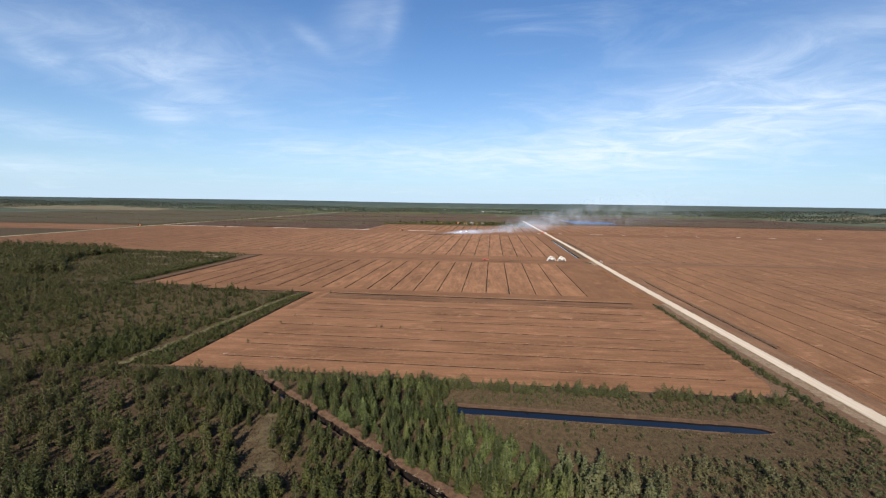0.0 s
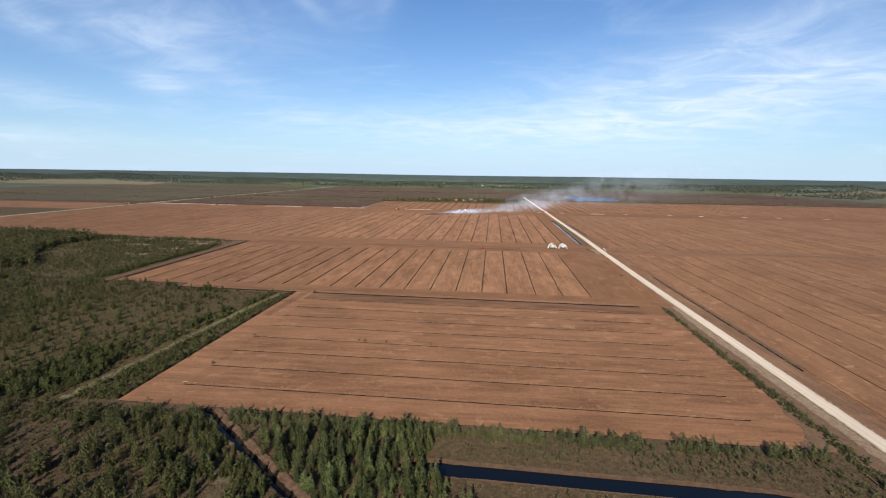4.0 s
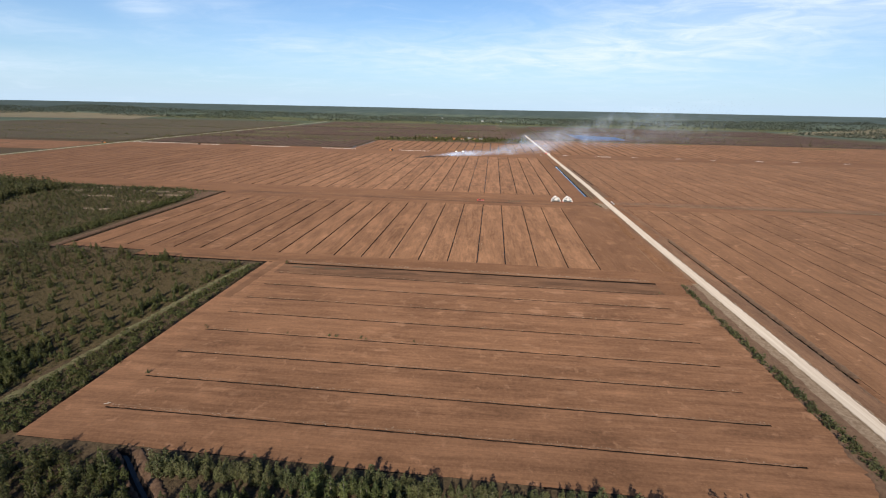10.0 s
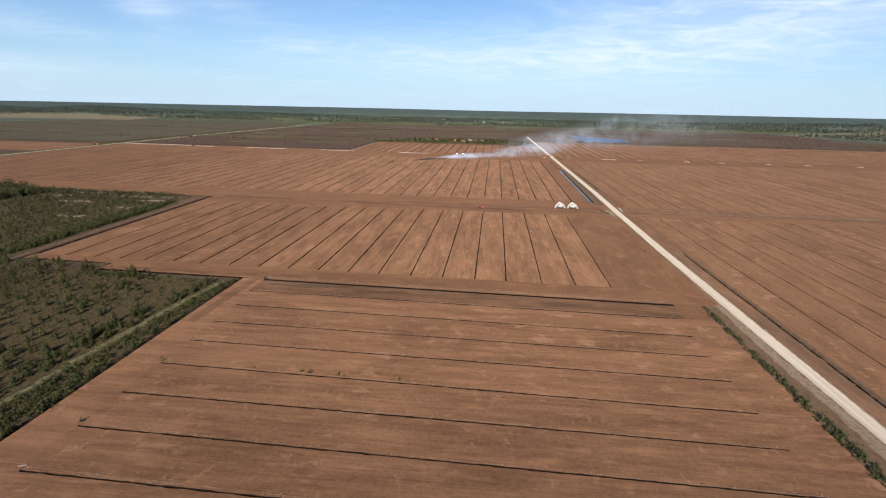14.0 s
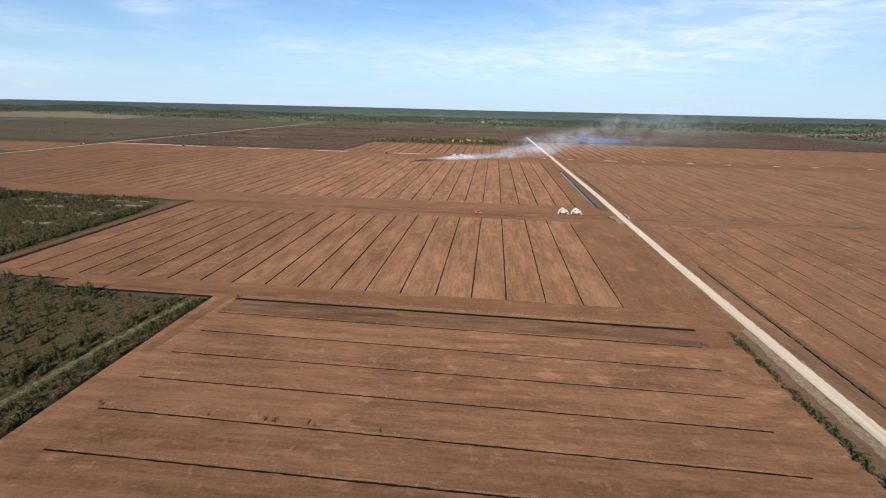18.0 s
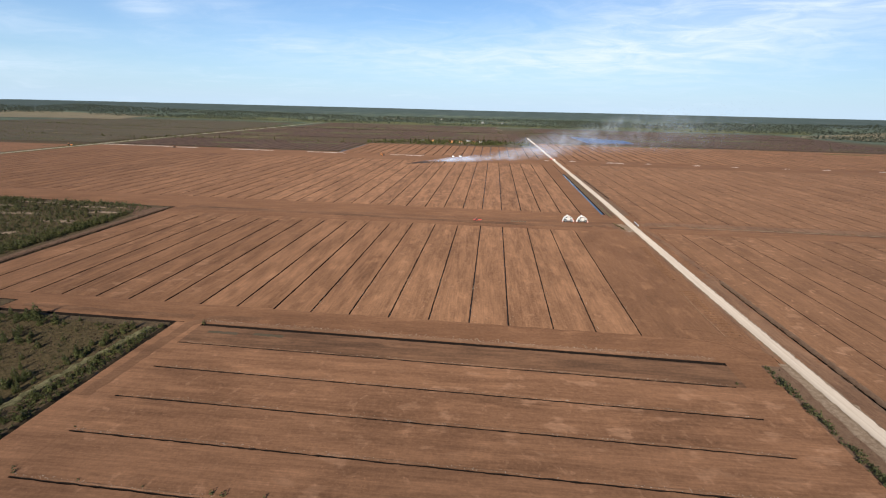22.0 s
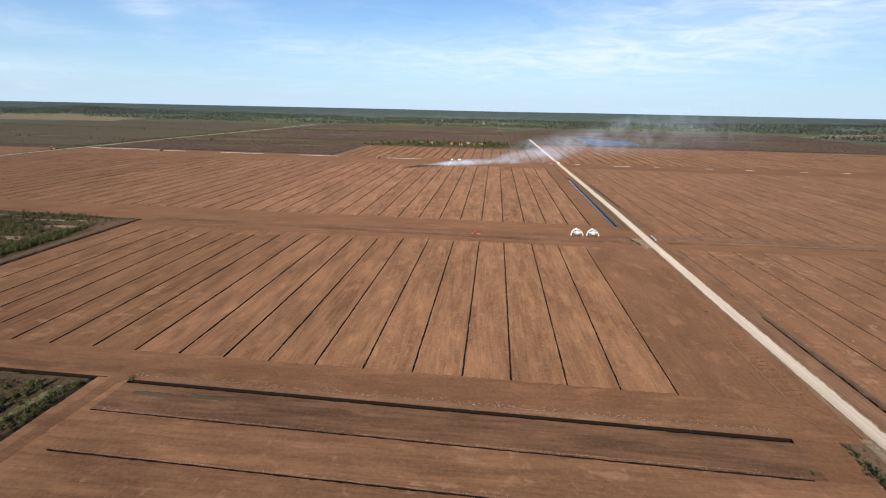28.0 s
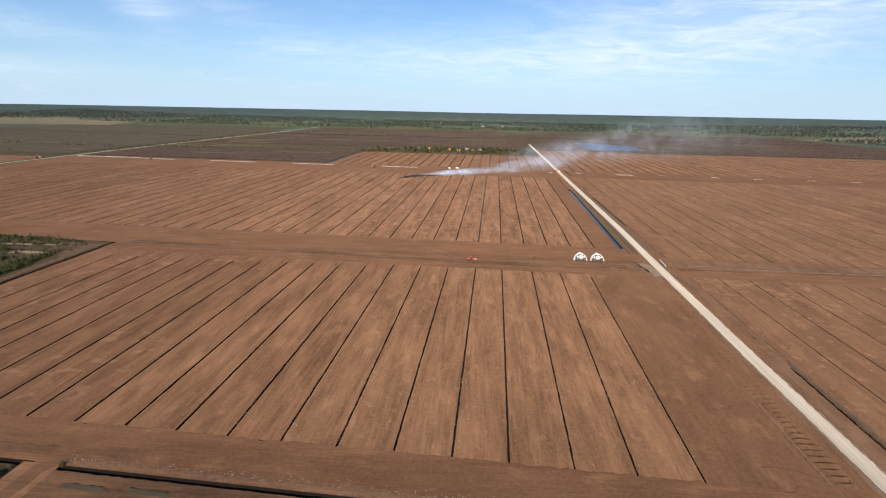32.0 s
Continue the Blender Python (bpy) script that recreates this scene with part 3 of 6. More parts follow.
def ribbon(name, label, pts, width, mat, z=0.0, crown=0.0, thick=0.3, step=4.0, cat="road", ragged=0.25, kind="structure"):
    """A long strip with worn, uneven edges along a line of points in x, y."""
    pts = np.array(pts, float)
    seg = np.hypot(*np.diff(pts, axis=0).T)
    s = np.concatenate([[0], np.cumsum(seg)])
    t = np.linspace(0, s[-1], max(2, int(s[-1] / step)))
    c = np.stack([np.interp(t, s, pts[:, 0]), np.interp(t, s, pts[:, 1])], -1)
    d = np.gradient(c, axis=0)
    d /= np.linalg.norm(d, axis=1, keepdims=True)
    nrm = np.stack([d[:, 1], -d[:, 0]], -1)
    off = np.array([-0.56, -0.5, -0.25, 0, 0.25, 0.5, 0.56]) * width
    zz = np.array([-thick, 0, crown * 0.8, crown, crown * 0.8, 0, -thick])
    j = np.zeros((len(t), 7))
    j[:, :2] = rng.normal(0, ragged, len(t))[:, None]
    j[:, 5:] = rng.normal(0, ragged, len(t))[:, None]
    xy = c[:, None] + nrm[:, None] * (off[None] + j)[..., None]
    zg = z + zz[None] + far_z(np.hypot(xy[..., 0], xy[..., 1]))
    me = mesh_of(name, np.concatenate([xy, zg[..., None]], -1).reshape(-1, 3), grid_faces(len(t), 7)[:, ::-1], mat, smooth=True)
    return tagged(new(name, me), label, cat, kind=kind)


# road with its verges and ditches; the roadside runs straight along y
def roadside(name, label, x0, x1, v0, v1, mat, top=0.0, step=6.0):
    u0 = upright(x0, v0, v1) if x0 > 104 else x0
    return strip(name, label, u0, upright(x1, v0, v1), v0, v1, mat, "v", top, step, "verge")


strip("verge_south", "bare sandy verge with tyre marks south of the fields", 103.0, upright(130.7, -700, -18.9), -700, -18.9, M_SOIL, "v", 0.0, 4.0, "verge")
roadside("verge_middle", "trodden brown verge beside the gravel road", 112.0, 130.7, -18.9, 265.2, M_BARE)
roadside("verge_north", "pale trodden verge between water ditch and road", 102.0, 130.7, 265.2, 560, M_SOIL)
roadside("verge_north_end", "brown verge where the water ditch ends", 99.0, 130.7, 560, 690, M_HEADLAND)
roadside("verge_far", "far brown verge beside the gravel road", 99.0, 136.0, 690, 1195, M_HEADLAND)
roadside("verge_east", "narrow bare soil bank beyond the roadside ditch", 131.8, 133.8, -700, 200, M_HEADLAND, 0.02, 5.0)
roadside("verge_east_far", "narrow bare soil bank beyond the far roadside ditch", 131.8, 133.8, 246, 690, M_HEADLAND, 0.02)
roadside("ditch_end", "filled end of the roadside ditch", 130.7, 131.8, -700, -121, M_HEADLAND)
roadside("ditch_gap", "filled crossing over the roadside ditch", 130.7, 131.8, 81, 200, M_HEADLAND, 0.0, 5.0)
roadside("ditch_fill_north", "filled stretch of the far roadside ditch", 130.7, 131.8, 246, 352, M_HEADLAND, 0.0, 5.0)
roadside("ditch_fill_far", "filled stretch of the farthest roadside ditch", 130.7, 131.8, 505, 690, M_HEADLAND, 0.0, 5.0)
road = ribbon("road", "straight pale gravel road with worn wheel lanes", [(118.5, -700), (118.1, -100), (118.1, 80), (119.5, 220), (121.5, 330), (123.5, 750), (126, 1420)], 6.2, M_GRAVEL, 0.16, 0.12, 0.3, 1.6, "road", 0.16)
for dx in (-3.3, 3.3):
    ribbon("road_edge", "loose pale grit spilled along the road's edge", [(118.5 + dx, -700), (118.1 + dx, -100), (118.1 + dx, 80), (119.5 + dx, 220), (121.5 + dx, 330), (123.5 + dx, 750)], 1.1, M_SAND, 0.10, 0.05, 0.1, 1.4, "verge", 0.30)


def quad_patch(name, label, corners, mat, lift=0.06, n=14, ragged=0.0, cat="ground", kind="structure"):
    """A sheet over the ground between four corners, with wavering edges."""
    c = np.array(corners, float)
    s, t = np.meshgrid(np.linspace(0, 1, n), np.linspace(0, 1, n))
    size = np.hypot(*(c[2] - c[0]))
    p = (c[0] * ((1 - s) * (1 - t))[..., None] + c[1] * (s * (1 - t))[..., None] + c[2] * (s * t)[..., None] + c[3] * ((1 - s) * t)[..., None])
    p = p + ragged * np.stack([wave(p[..., 0], p[..., 1], 9.0 / size, 4.0), wave(p[..., 0], p[..., 1], 9.0 / size, 7.0)], -1)
    z = np.maximum(ground_z(p[..., 0], p[..., 1]), far_z(np.hypot(p[..., 0], p[..., 1])) - 0.1) + lift
    f = grid_faces(n, n)
    a, b = c[1] - c[0], c[3] - c[0]
    if a[0] * b[1] - a[1] * b[0] < 0:
        f = f[:, ::-1]
    me = mesh_of(name, np.concatenate([p, z[..., None]], -1).reshape(-1, 3), f, mat)
    return tagged(new(name, me), label, cat, kind=kind)


# sandy strip close to the road
ribbon("road_shoulder", "grey-brown trodden shoulder between road and ditch", [(125.9, -700), (125.9, 40), (126.4, 84)], 7.6, M_SHOULDER, 0.06, 0.03, 0.1, 1.6, "verge", 0.7)
ribbon("ditch_trace", "grey trodden soil where the roadside ditch was filled", [(130.6, 76), (131.2, 120), (129.6, 165), (127.6, 205)], 4.2, M_SHOULDER, 0.07, 0.02, 0.08, 1.2, "verge", 1.1)
ribbon("road_shoulder_west", "grey-brown trodden shoulder along the road", [(113.2, -16), (113.4, 60), (113.8, 120), (115.4, 190)], 2.6, M_SHOULDER, 0.07, 0.03, 0.1, 3.0, "verge", 0.6)
ribbon("sandy_margin", "pale sandy margin beside the gravel road", [(112.6, -700), (112.0, -150), (112.0, -60), (113.4, -20)], 4.4, M_SAND, 0.07, 0.03, 0.1, 3.5, "verge", 0.35)
ribbon("field_corner", "dark trodden soil at the rounded corner of the field", [(100.6, -160), (99.4, -176), (95.5, -187), (88, -192.6)], 3.4, M_SOIL, 0.10, 0.03, 0.12, 1.2, "verge", 0.5)
ribbon("field_corner_edge", "brown weedy soil between field corner and hedge", [(101.6, -168), (100.0, -184), (96.5, -193)], 4.2, M_SOIL, 0.11, 0.03, 0.12, 1.2, "verge", 0.5)
# grassy track along the bog, clearing, banks
ribbon("grass_track", "pale grassy track along the edge of the bog", [(-180, -188), (-176, -148), (-173, -100), (-168.5, -55), (-163.5, -22)], 3.0, M_GRASS, 0.26, 0.05, 0.3, 1.5, "track", 0.6)
quad_patch("bog_floor", "olive-brown sedge and moss floor of the open bog", [(-236, -188), (-184, -188), (-166, -23), (-249, -17)], M_BOGFLOOR, 0.07, 60, 1.5, "ground")
quad_patch("bog_floor_west", "olive-brown sedge floor of the western bog", [(-560, -188), (-236, -188), (-250, -16), (-470, 0)], M_BOGFLOOR, 0.07, 50, 2.0, "ground")
quad_patch("block_floor", "olive-brown wet floor of the bog block", [(-325, 6), (-324, 212), (-700, 238), (-700, 40)], M_BOGFLOOR, 0.08, 60, 2.0, "ground")
ribbon("clearing_floor", "pale trampled dry grass in the clearing", [(-93, -221), (-89, -240), (-81, -256), (-78, -268)], 6.5, M_CLEARING, -0.02, 0.10, 0.5, 0.8, "clearing", 1.6)
def dug_ditch():
    """The diagonal ditch: steep wet walls down to the water, crumbling lips."""
    n, a, b = 160, np.array([-122.5, -187.7]), np.array([-14.0, -281.2])
    t = np.linspace(0, 1, n)
    d = (b - a) / np.linalg.norm(b - a)
    nrm = np.array([-d[1], d[0]])
    off = np.array([-3.4, -2.0, -1.35, -0.95, -0.45, 0.45, 0.95, 1.35, 2.0, 3.4])
    zz = np.array([-0.35, 0.12, 0.02, -0.7, -1.45, -1.45, -0.7, 0.02, 0.14, -0.35])
    jit = np.repeat(rng.normal(0, 0.16, (n, 2)), 5, 1) + 0.25 * np.sin(t * 40)[:, None]
    jit[:, 4:6] = 0
    p = (a + (b - a) * t[:, None])[:, None] + nrm * (off + jit)[..., None]
    z = zz[None] + rng.normal(0, 0.05, (n, 10))
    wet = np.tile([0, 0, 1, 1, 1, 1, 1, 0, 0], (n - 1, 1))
    me = mesh_of("dug_ditch", np.concatenate([p, z[..., None]], -1).reshape(-1, 3), grid_faces(n, 10)[:, ::-1], (M_BANK, M_WALL_WET_SHADE), True, wet.ravel())
    tagged(new("dug_ditch", me), "narrow ditch with steep wet peat walls", "ditch", kind="structure")


dug_ditch()
ribbon("dug_bank", "reddish dug peat bank beside the water ditch", [(-116.6, -188.6), (-63.6, -234.1), (-14.6, -275.6)], 2.6, M_BANK, 0.12, 0.34, 0.5, 0.7, "bank", 0.35)
ribbon("block_bank", "dark bare peat bank along the forest block", [(-316.8, -6), (-316.6, 100), (-316.4, 213)], 5.6, M_BANK, 0.30, 0.3, 0.6, 1.6, "bank", 0.35)
quad_patch("corner_soil", "dark bare dug soil at the corner of the bog block", [(-342, 184), (-318, 180), (-316, 213), (-352, 217)], M_BANK, 0.14, 24, 1.2, "ground")
ribbon("spoil_bank", "low crumbly spoil bank along the cross drain", [uv(-139, -17.2), uv(-60, -17.3), uv(20, -17.5), uv(86, -17.7)], 2.5, M_DUG, 0.06, 0.14, 0.05, 0.8, "bank", 0.3)
ribbon("headland_rim", "trodden peat edge at the ends of the drains", [uv(-311, 0.3), uv(-100, 0.2), uv(61, 0.3)], 2.0, M_HEADLAND, 0.02, 0.02, 0.04, 1.2, "field", 0.4)
ribbon("headland_rim_far", "trodden peat edge at the far ends of the drains", [uv(-311, 195.7), uv(-100, 195.8), uv(61, 195.7)], 2.4, M_HEADLAND, 0.02, 0.02, 0.04, 1.5, "field", 0.5)
# drains that stop short of the field's end are filled there
ENDS = (191.0, 194.7, 194.8, 194.8, 194.2, 191.8, 195.3, 192.9, 186.0, 183.0, 187.1, 186.2, 184.0, 181.8, 182.4, 180.2, 182, 181, 180)
for u, end in zip(F2[:0:-1], ENDS):
    if end < 193:
        ribbon("drain_plug", "filled peat at the far end of a drain", [uv(u, end), uv(u, 195.6)], 1.5, M_HEADLAND, 0.03, 0.02, 0.5, 0.7, "field", 0.12)
ribbon("trodden_corner", "dark trodden peat round the corner of the bog", [(-151, -74), (-149.5, -40), (-147.5, -16), (-139, -9), (-118, -8)], 5.0, M_MARK, 0.07, 0.02, 0.08, 2.4, "track", 0.35)
for mx, my in ((-128, -23.2), (-107, -23.1)):
    ribbon("damp_moss", "thin olive moss on the damp peat bed", [(mx - 7, my + 0.4), (mx, my), (mx + 7, my - 0.4)], 2.2, M_MOOR, 0.20, 0.03, 0.16, 1.5, "moss", 0.3)
ribbon("trodden_strip_west", "dark trodden peat along the bog ditch", [(-240, -6), (-190, -9), (-150, -9)], 4.0, M_MARK, 0.075, 0.02, 0.08, 2.4, "track", 0.3)
# thrown-up rims beside the near drains
for v in (sum(c) / 2 for c in F1[1:-1]):
    for a, b in ((-140, -74), (-60, 6), (16, 80)):
        j = rng.uniform(-12, 12, 2)
        ribbon("drain_rim", "thin pale crumbly rim along a drain", [uv(max(a + j[0], -138), v + 1.0), uv((a + b) / 2, v + 1.05), uv(min(b + j[1], 83), v + 1.0)], 0.5, M_DUG, 0.06, 0.06, 0.06, 0.8, "bank", 0.1)
# curved tyre marks where the machines turn at the end of the cross drain
for rad, a0, a1 in ((16, 10, 100), (18.2, 5, 92), (26, 25, 100)):
    arc = [(86 + rad * math.cos(radians(g)), -20 + 1.1 * rad * math.sin(radians(g))) for g in range(a0, a1, 8)]
    arc = [(min(x, 110.0), y) for x, y in arc]
    ribbon("tyre_mark", "faint curved tyre mark in the peat", arc, 0.45, M_MARK, 0.10, 0.02, 0.05, 1.0, "track", 0.06)
# water
WZ = -0.8
def pool_bank():
    """Bare dug bank all round the pool, with a worn lip."""
    n = 420
    th = np.linspace(0, 2 * np.pi, n, endpoint=False)
    sx = np.sign(np.cos(th)) * np.abs(np.cos(th)) ** (1 / 7)
    x = 16.2 + 59.4 * sx
    c = np.stack([x, -217.4 - 0.045 * (x - 20) + 3.5 * np.sin(th)], -1)
    d = np.roll(c, -1, 0) - np.roll(c, 1, 0)
    d /= np.linalg.norm(d, axis=1, keepdims=True) + 1e-9
    out = np.stack([d[:, 1], -d[:, 0]], -1)
    off = np.array([1.5, 0.9, 0.5, 0.15, -0.1, -0.5])
    zz = np.array([-0.4, 0.05, 0.10, -0.15, -0.65, -1.3])
    jit = 0.22 * wave(c[:, 0], c[:, 1], 1.3, 2.0)[:, None] + 0.3 * wave(c[:, 0], c[:, 1], 0.35, 4.0)[:, None] * np.ones((1, 6))
    p = c[:, None] + out[:, None] * (off[None] + jit)[..., None]
    z = zz[None] + 0.06 * wave(p[..., 0], p[..., 1], 1.7, 1.0)
    i = np.arange(n)[:, None] * 6
    k = (np.arange(n)[:, None] + 1) % n * 6
    j = np.arange(5)[None]
    f = np.stack([i + j, i + j + 1, k + j + 1, k + j], -1).reshape(-1, 4)
    me = mesh_of("pool_bank", np.concatenate([p, z[..., None]], -1).reshape(-1, 3), f[:, ::-1], M_SHORE, True)
    tagged(new("pool_bank", me), "narrow reddish-brown dug peat bank round the pool", "bank", kind="structure")


pool_bank()
water_sheet = mesh_of("pool_water", [(-46, -226, WZ), (80, -226, WZ), (80, -210, WZ), (-46, -210, WZ)], [(0, 1, 2, 3)], M_WATER)
tagged(new("water_pool", water_sheet), "long narrow dark bog pool reflecting the sky", "water", kind="structure")
ribbon("water_ditch", "still dark water in the diagonal ditch", [(-121, -189), (-20, -276)], 1.2, M_WATER, -1.22, 0.0, 0.02, 6.0, "water", 0.0)
ribbon("water_roadside", "blue sky-lit water in the ditch west of the road", [(104.6, 240), (105.6, 300), (110.3, 560)], 3.4, M_WATER, -0.72, 0.0, 0.02, 8.0, "water", 0.0)
ribbon("water_road_ditch", "sky-lit water standing in the roadside ditch", [(131.25, -120), (131.25, -20), (131.25, 80)], 1.0, M_WATER, -0.6, 0.0, 0.02, 8.0, "water", 0.0)
# furrows between water ditch and road
for dx, mat in ((2.6, M_TRACK), (4.6, M_GREEN_FIELD), (6.4, M_TRACK), (8.2, M_TRACK)):
    ribbon("furrow", "dark wheel furrow on the verge beside the water ditch", [(105.6 + dx, 250), (106.4 + dx, 300), (110.8 + dx, 540)], 0.9, mat, 0.05, 0.03, 0.06, 4.0, "track", 0.15)
# far land
field("old_peat_north", "old dark peat beds west of the houses", [-855 + 19.7 * k for k in range(27)], 800, 1035, "v", M_OLD_PEAT, 0.9, 30, 0.3, 0.45)
field("old_peat_west", "old dark brown peat workings in long beds", [-850 + 19.7 * k for k in range(48)], 1195, 1640, "v", M_OLD_PEAT, 0.9, 40, 0.3, 0.45)
field("old_peat_farther", "farther dark peat workings in long beds", [-830 + 26 * k for k in range(33)], 1670, 2180, "v", M_OLD_PEAT, 1.2, 50, 0.3, 0.45)
field("old_peat_east", "dark peat workings east of the road in long beds", [140 + 26 * k for k in range(42)], 1225, 1700, "v", M_OLD_PEAT, 1.2, 40, 0.3, 0.45)
field("old_peat_east_far", "farther dark peat workings east of the road", [150 + 30 * k for k in range(38)], 1730, 2150, "v", M_OLD_PEAT, 1.4, 50, 0.3, 0.45)
quad_patch("west_peat", "reddish peat field west of the far road", [(-2000, 560), (-880, 600), (-880, 770), (-2000, 760)], M_PEAT_X, 0.2, 10, 4, "field")
quad_patch("dark_heath_west", "dark brown burnt-looking heath beyond the western road", [(-2300, 800), (-900, 810), (-900, 2100), (-1800, 2050)], M_MOOR, 0.5, 16, 25, "heath")
quad_patch("tan_meadow_west", "pale dry meadow far to the west", [(-3300, 2250), (-2300, 1780), (-1740, 1960), (-1850, 2480)], M_TAN, 1.0, 16, 30, "meadow")
quad_patch("tan_meadow_east", "pale dry meadow far to the east", [(1250, 1980), (1750, 1660), (3300, 2250), (2200, 2650)], M_TAN, 1.0, 16, 30, "meadow")
for cx, cy, w, h in ((-560, 2920, 120, 45), (60, 2760, 70, 30), (480, 2780, 60, 30), (980, 2700, 150, 35), (-330, 3050, 60, 35)):
    quad_patch("far_meadow", "narrow pale meadow among distant woods", [(cx - w, cy), (cx + w, cy - 12), (cx + w * 0.8, cy + h), (cx - w * 1.1, cy + h)], M_TAN, 3.0, 12, 14, "meadow")
quad_patch("green_land_north", "green scrubland behind the peat workings", [(-1900, 2230), (1500, 2200), (1700, 2500), (-1700, 2600)], M_GREEN_FIELD, 0.8, 14, 30, "meadow")
for x, y, w, h in ((-700, 1290, 90, 14), (-420, 1420, 120, 18), (-180, 1330, 70, 12), (-560, 1760, 160, 26), (-240, 1880, 130, 22), (-60, 1560, 60, 24), (260, 1640, 110, 16), (520, 1400, 90, 12), (820, 1560, 140, 16), (430, 1900, 160, 28), (900, 1950, 150, 24), (-620, 920, 60, 9), (-440, 980, 70, 10)):
    quad_patch("scrub_patch", "patch of green scrub grown over old peat beds", [(x - w, y - h), (x + w, y - h * 0.8), (x + w * 0.8, y + h), (x - w * 0.9, y + h)], M_GREEN_FIELD, 0.95, 12, h * 0.5, "scrub")
# long thin growths of scrub and pale grass in the old beds
gr = np.random.default_rng(77)
for i in range(64):
    gx = gr.uniform(-830, 40) if i % 3 else gr.uniform(160, 1100)
    gy, gl = gr.uniform(1060, 2150), gr.uniform(25, 130)
    ribbon("overgrown_drain", "overgrown strip of scrub and pale grass in old peat", [(gx - gl, gy), (gx, gy + gr.uniform(-6, 6)), (gx + gl, gy + gr.uniform(-9, 9))], gr.uniform(2.5, 9), (M_GREEN_FIELD, M_GRASS, M_TAN)[i % 3], 0.75, 0.2, 0.5, 6.0, "scrub", 1.2)
for i in range(36):
    gx, gy, gl = gr.uniform(-1750, -930), gr.uniform(850, 2050), gr.uniform(20, 110)
    ribbon("heath_strip", "thin strip of pale grass and scrub on the western heath", [(gx - gl, gy + gr.uniform(-8, 8)), (gx, gy), (gx + gl, gy + gr.uniform(-12, 12))], gr.uniform(2.5, 7), (M_GRASS, M_GREEN_FIELD, M_TAN)[i % 3], 0.75, 0.2, 0.5, 6.0, "scrub", 1.2)
# far roads and tracks
for dx in (-7, 7):
    ribbon("road_verge", "green grass verge along the far western road", [(-868 + dx, -250), (-866 + dx, 780), (-864 + dx, 1110), (-835 + dx, 1700), (-845 + dx, 2250)], 6.5, M_GREEN_FIELD, 0.25, 0.1, 0.4, 20, "verge", 1.0)
ribbon("road_west", "pale gravel road far to the west", [(-868, -250), (-866, 780), (-864, 1110), (-835, 1700), (-845, 2250)], 3.4, M_GRAVEL, 0.42, 0.1, 0.3, 20, "road", 0.3)
ribbon("track_pale", "pale track along the covered rows", [(-866, 790), (-705, 783), (-620, 778)], 4.0, M_SAND, 0.12, 0.05, 0.1, 8, "track", 0.3)
ribbon("wet_track", "dark wet wheel track across the turning strip", [(-300, 226), (-160, 219), (-78, 213), (42, 208), (96, 214)], 8.0, M_DAMP, 0.05, 0.02, 0.06, 1.5, "track", 0.45)
ribbon("trodden_strip", "dark trodden peat across the turning strip", [(-307, 214.5), (-220, 220), (-120, 226), (0, 224), (60, 226), (110, 224)], 8.0, M_MARK, 0.06, 0.02, 0.08, 1.5, "track", 1.2)
ribbon("trodden_strip_east", "dark trodden peat east of the road crossing", [(128, 224), (150, 229), (200, 230), (300, 228), (480, 224)], 12.0, M_SHOULDER, 0.06, 0.02, 0.08, 2, "track", 1.5)
ribbon("wet_track_east", "dark track across the eastern turning strip", [(133, 214), (280, 216), (700, 200), (1000, 192)], 4.0, M_DAMP, 0.05, 0.02, 0.06, 2, "track", 0.45)
ribbon("green_ditch_east", "narrow overgrown ditch across the eastern strip", [(172, 222), (280, 221), (560, 210), (1000, 200)], 1.5, M_SOIL, 0.07, 0.25, 0.1, 1.5, "ditch", 0.6)
ribbon("pale_spoil_east", "pale dug spoil along the overgrown ditch", [(170, 220.2), (280, 219.2), (420, 214), (560, 208.4)], 0.9, M_SAND, 0.10, 0.2, 0.1, 1.5, "bank", 0.5)
ribbon("pale_spoil_crossing", "short pale spoil heap by the road crossing", [(143, 222), (152, 223), (158, 222)], 1.2, M_SAND, 0.10, 0.25, 0.1, 1.0, "bank", 0.4)
ribbon("north_track", "pale track through the old workings", [(60, 1860), (20, 2050), (60, 2250)], 6, M_SAND, 0.5, 0.1, 0.3, 12, "track", 0.5)
ribbon("culvert_ditch", "short dark overgrown ditch beside the road culvert", [(104.5, 228), (107.5, 212), (111.0, 200)], 2.2, M_WALL_WET_SHADE, 0.07, 0.0, 0.06, 1.0, "ditch", 0.3)
ribbon("culvert_soil", "grey-brown trampled soil round the road culvert", [(99, 226), (106, 214), (112, 200), (115, 184)], 12.0, M_SHOULDER, 0.065, 0.01, 0.08, 1.5, "track", 1.2)
ribbon("rubble_apron", "pale trampled soil round the road culvert", [(110, 224), (112.5, 209), (115, 197)], 7.5, M_SAND, 0.07, 0.05, 0.08, 1.2, "track", 0.8)
ribbon("ditch_bank_east", "low grey-green bank along the roadside ditch", [(133.3, -122), (133.3, -20), (133.3, 80)], 2.9, M_SOIL, 0.14, 0.42, 0.2, 2.0, "bank", 0.3)
ribbon("ditch_bank_far", "low bank along the far roadside ditch", [(133.4, 352), (133.6, 505)], 1.8, M_SOIL, 0.14, 0.28, 0.2, 3.0, "bank", 0.3)

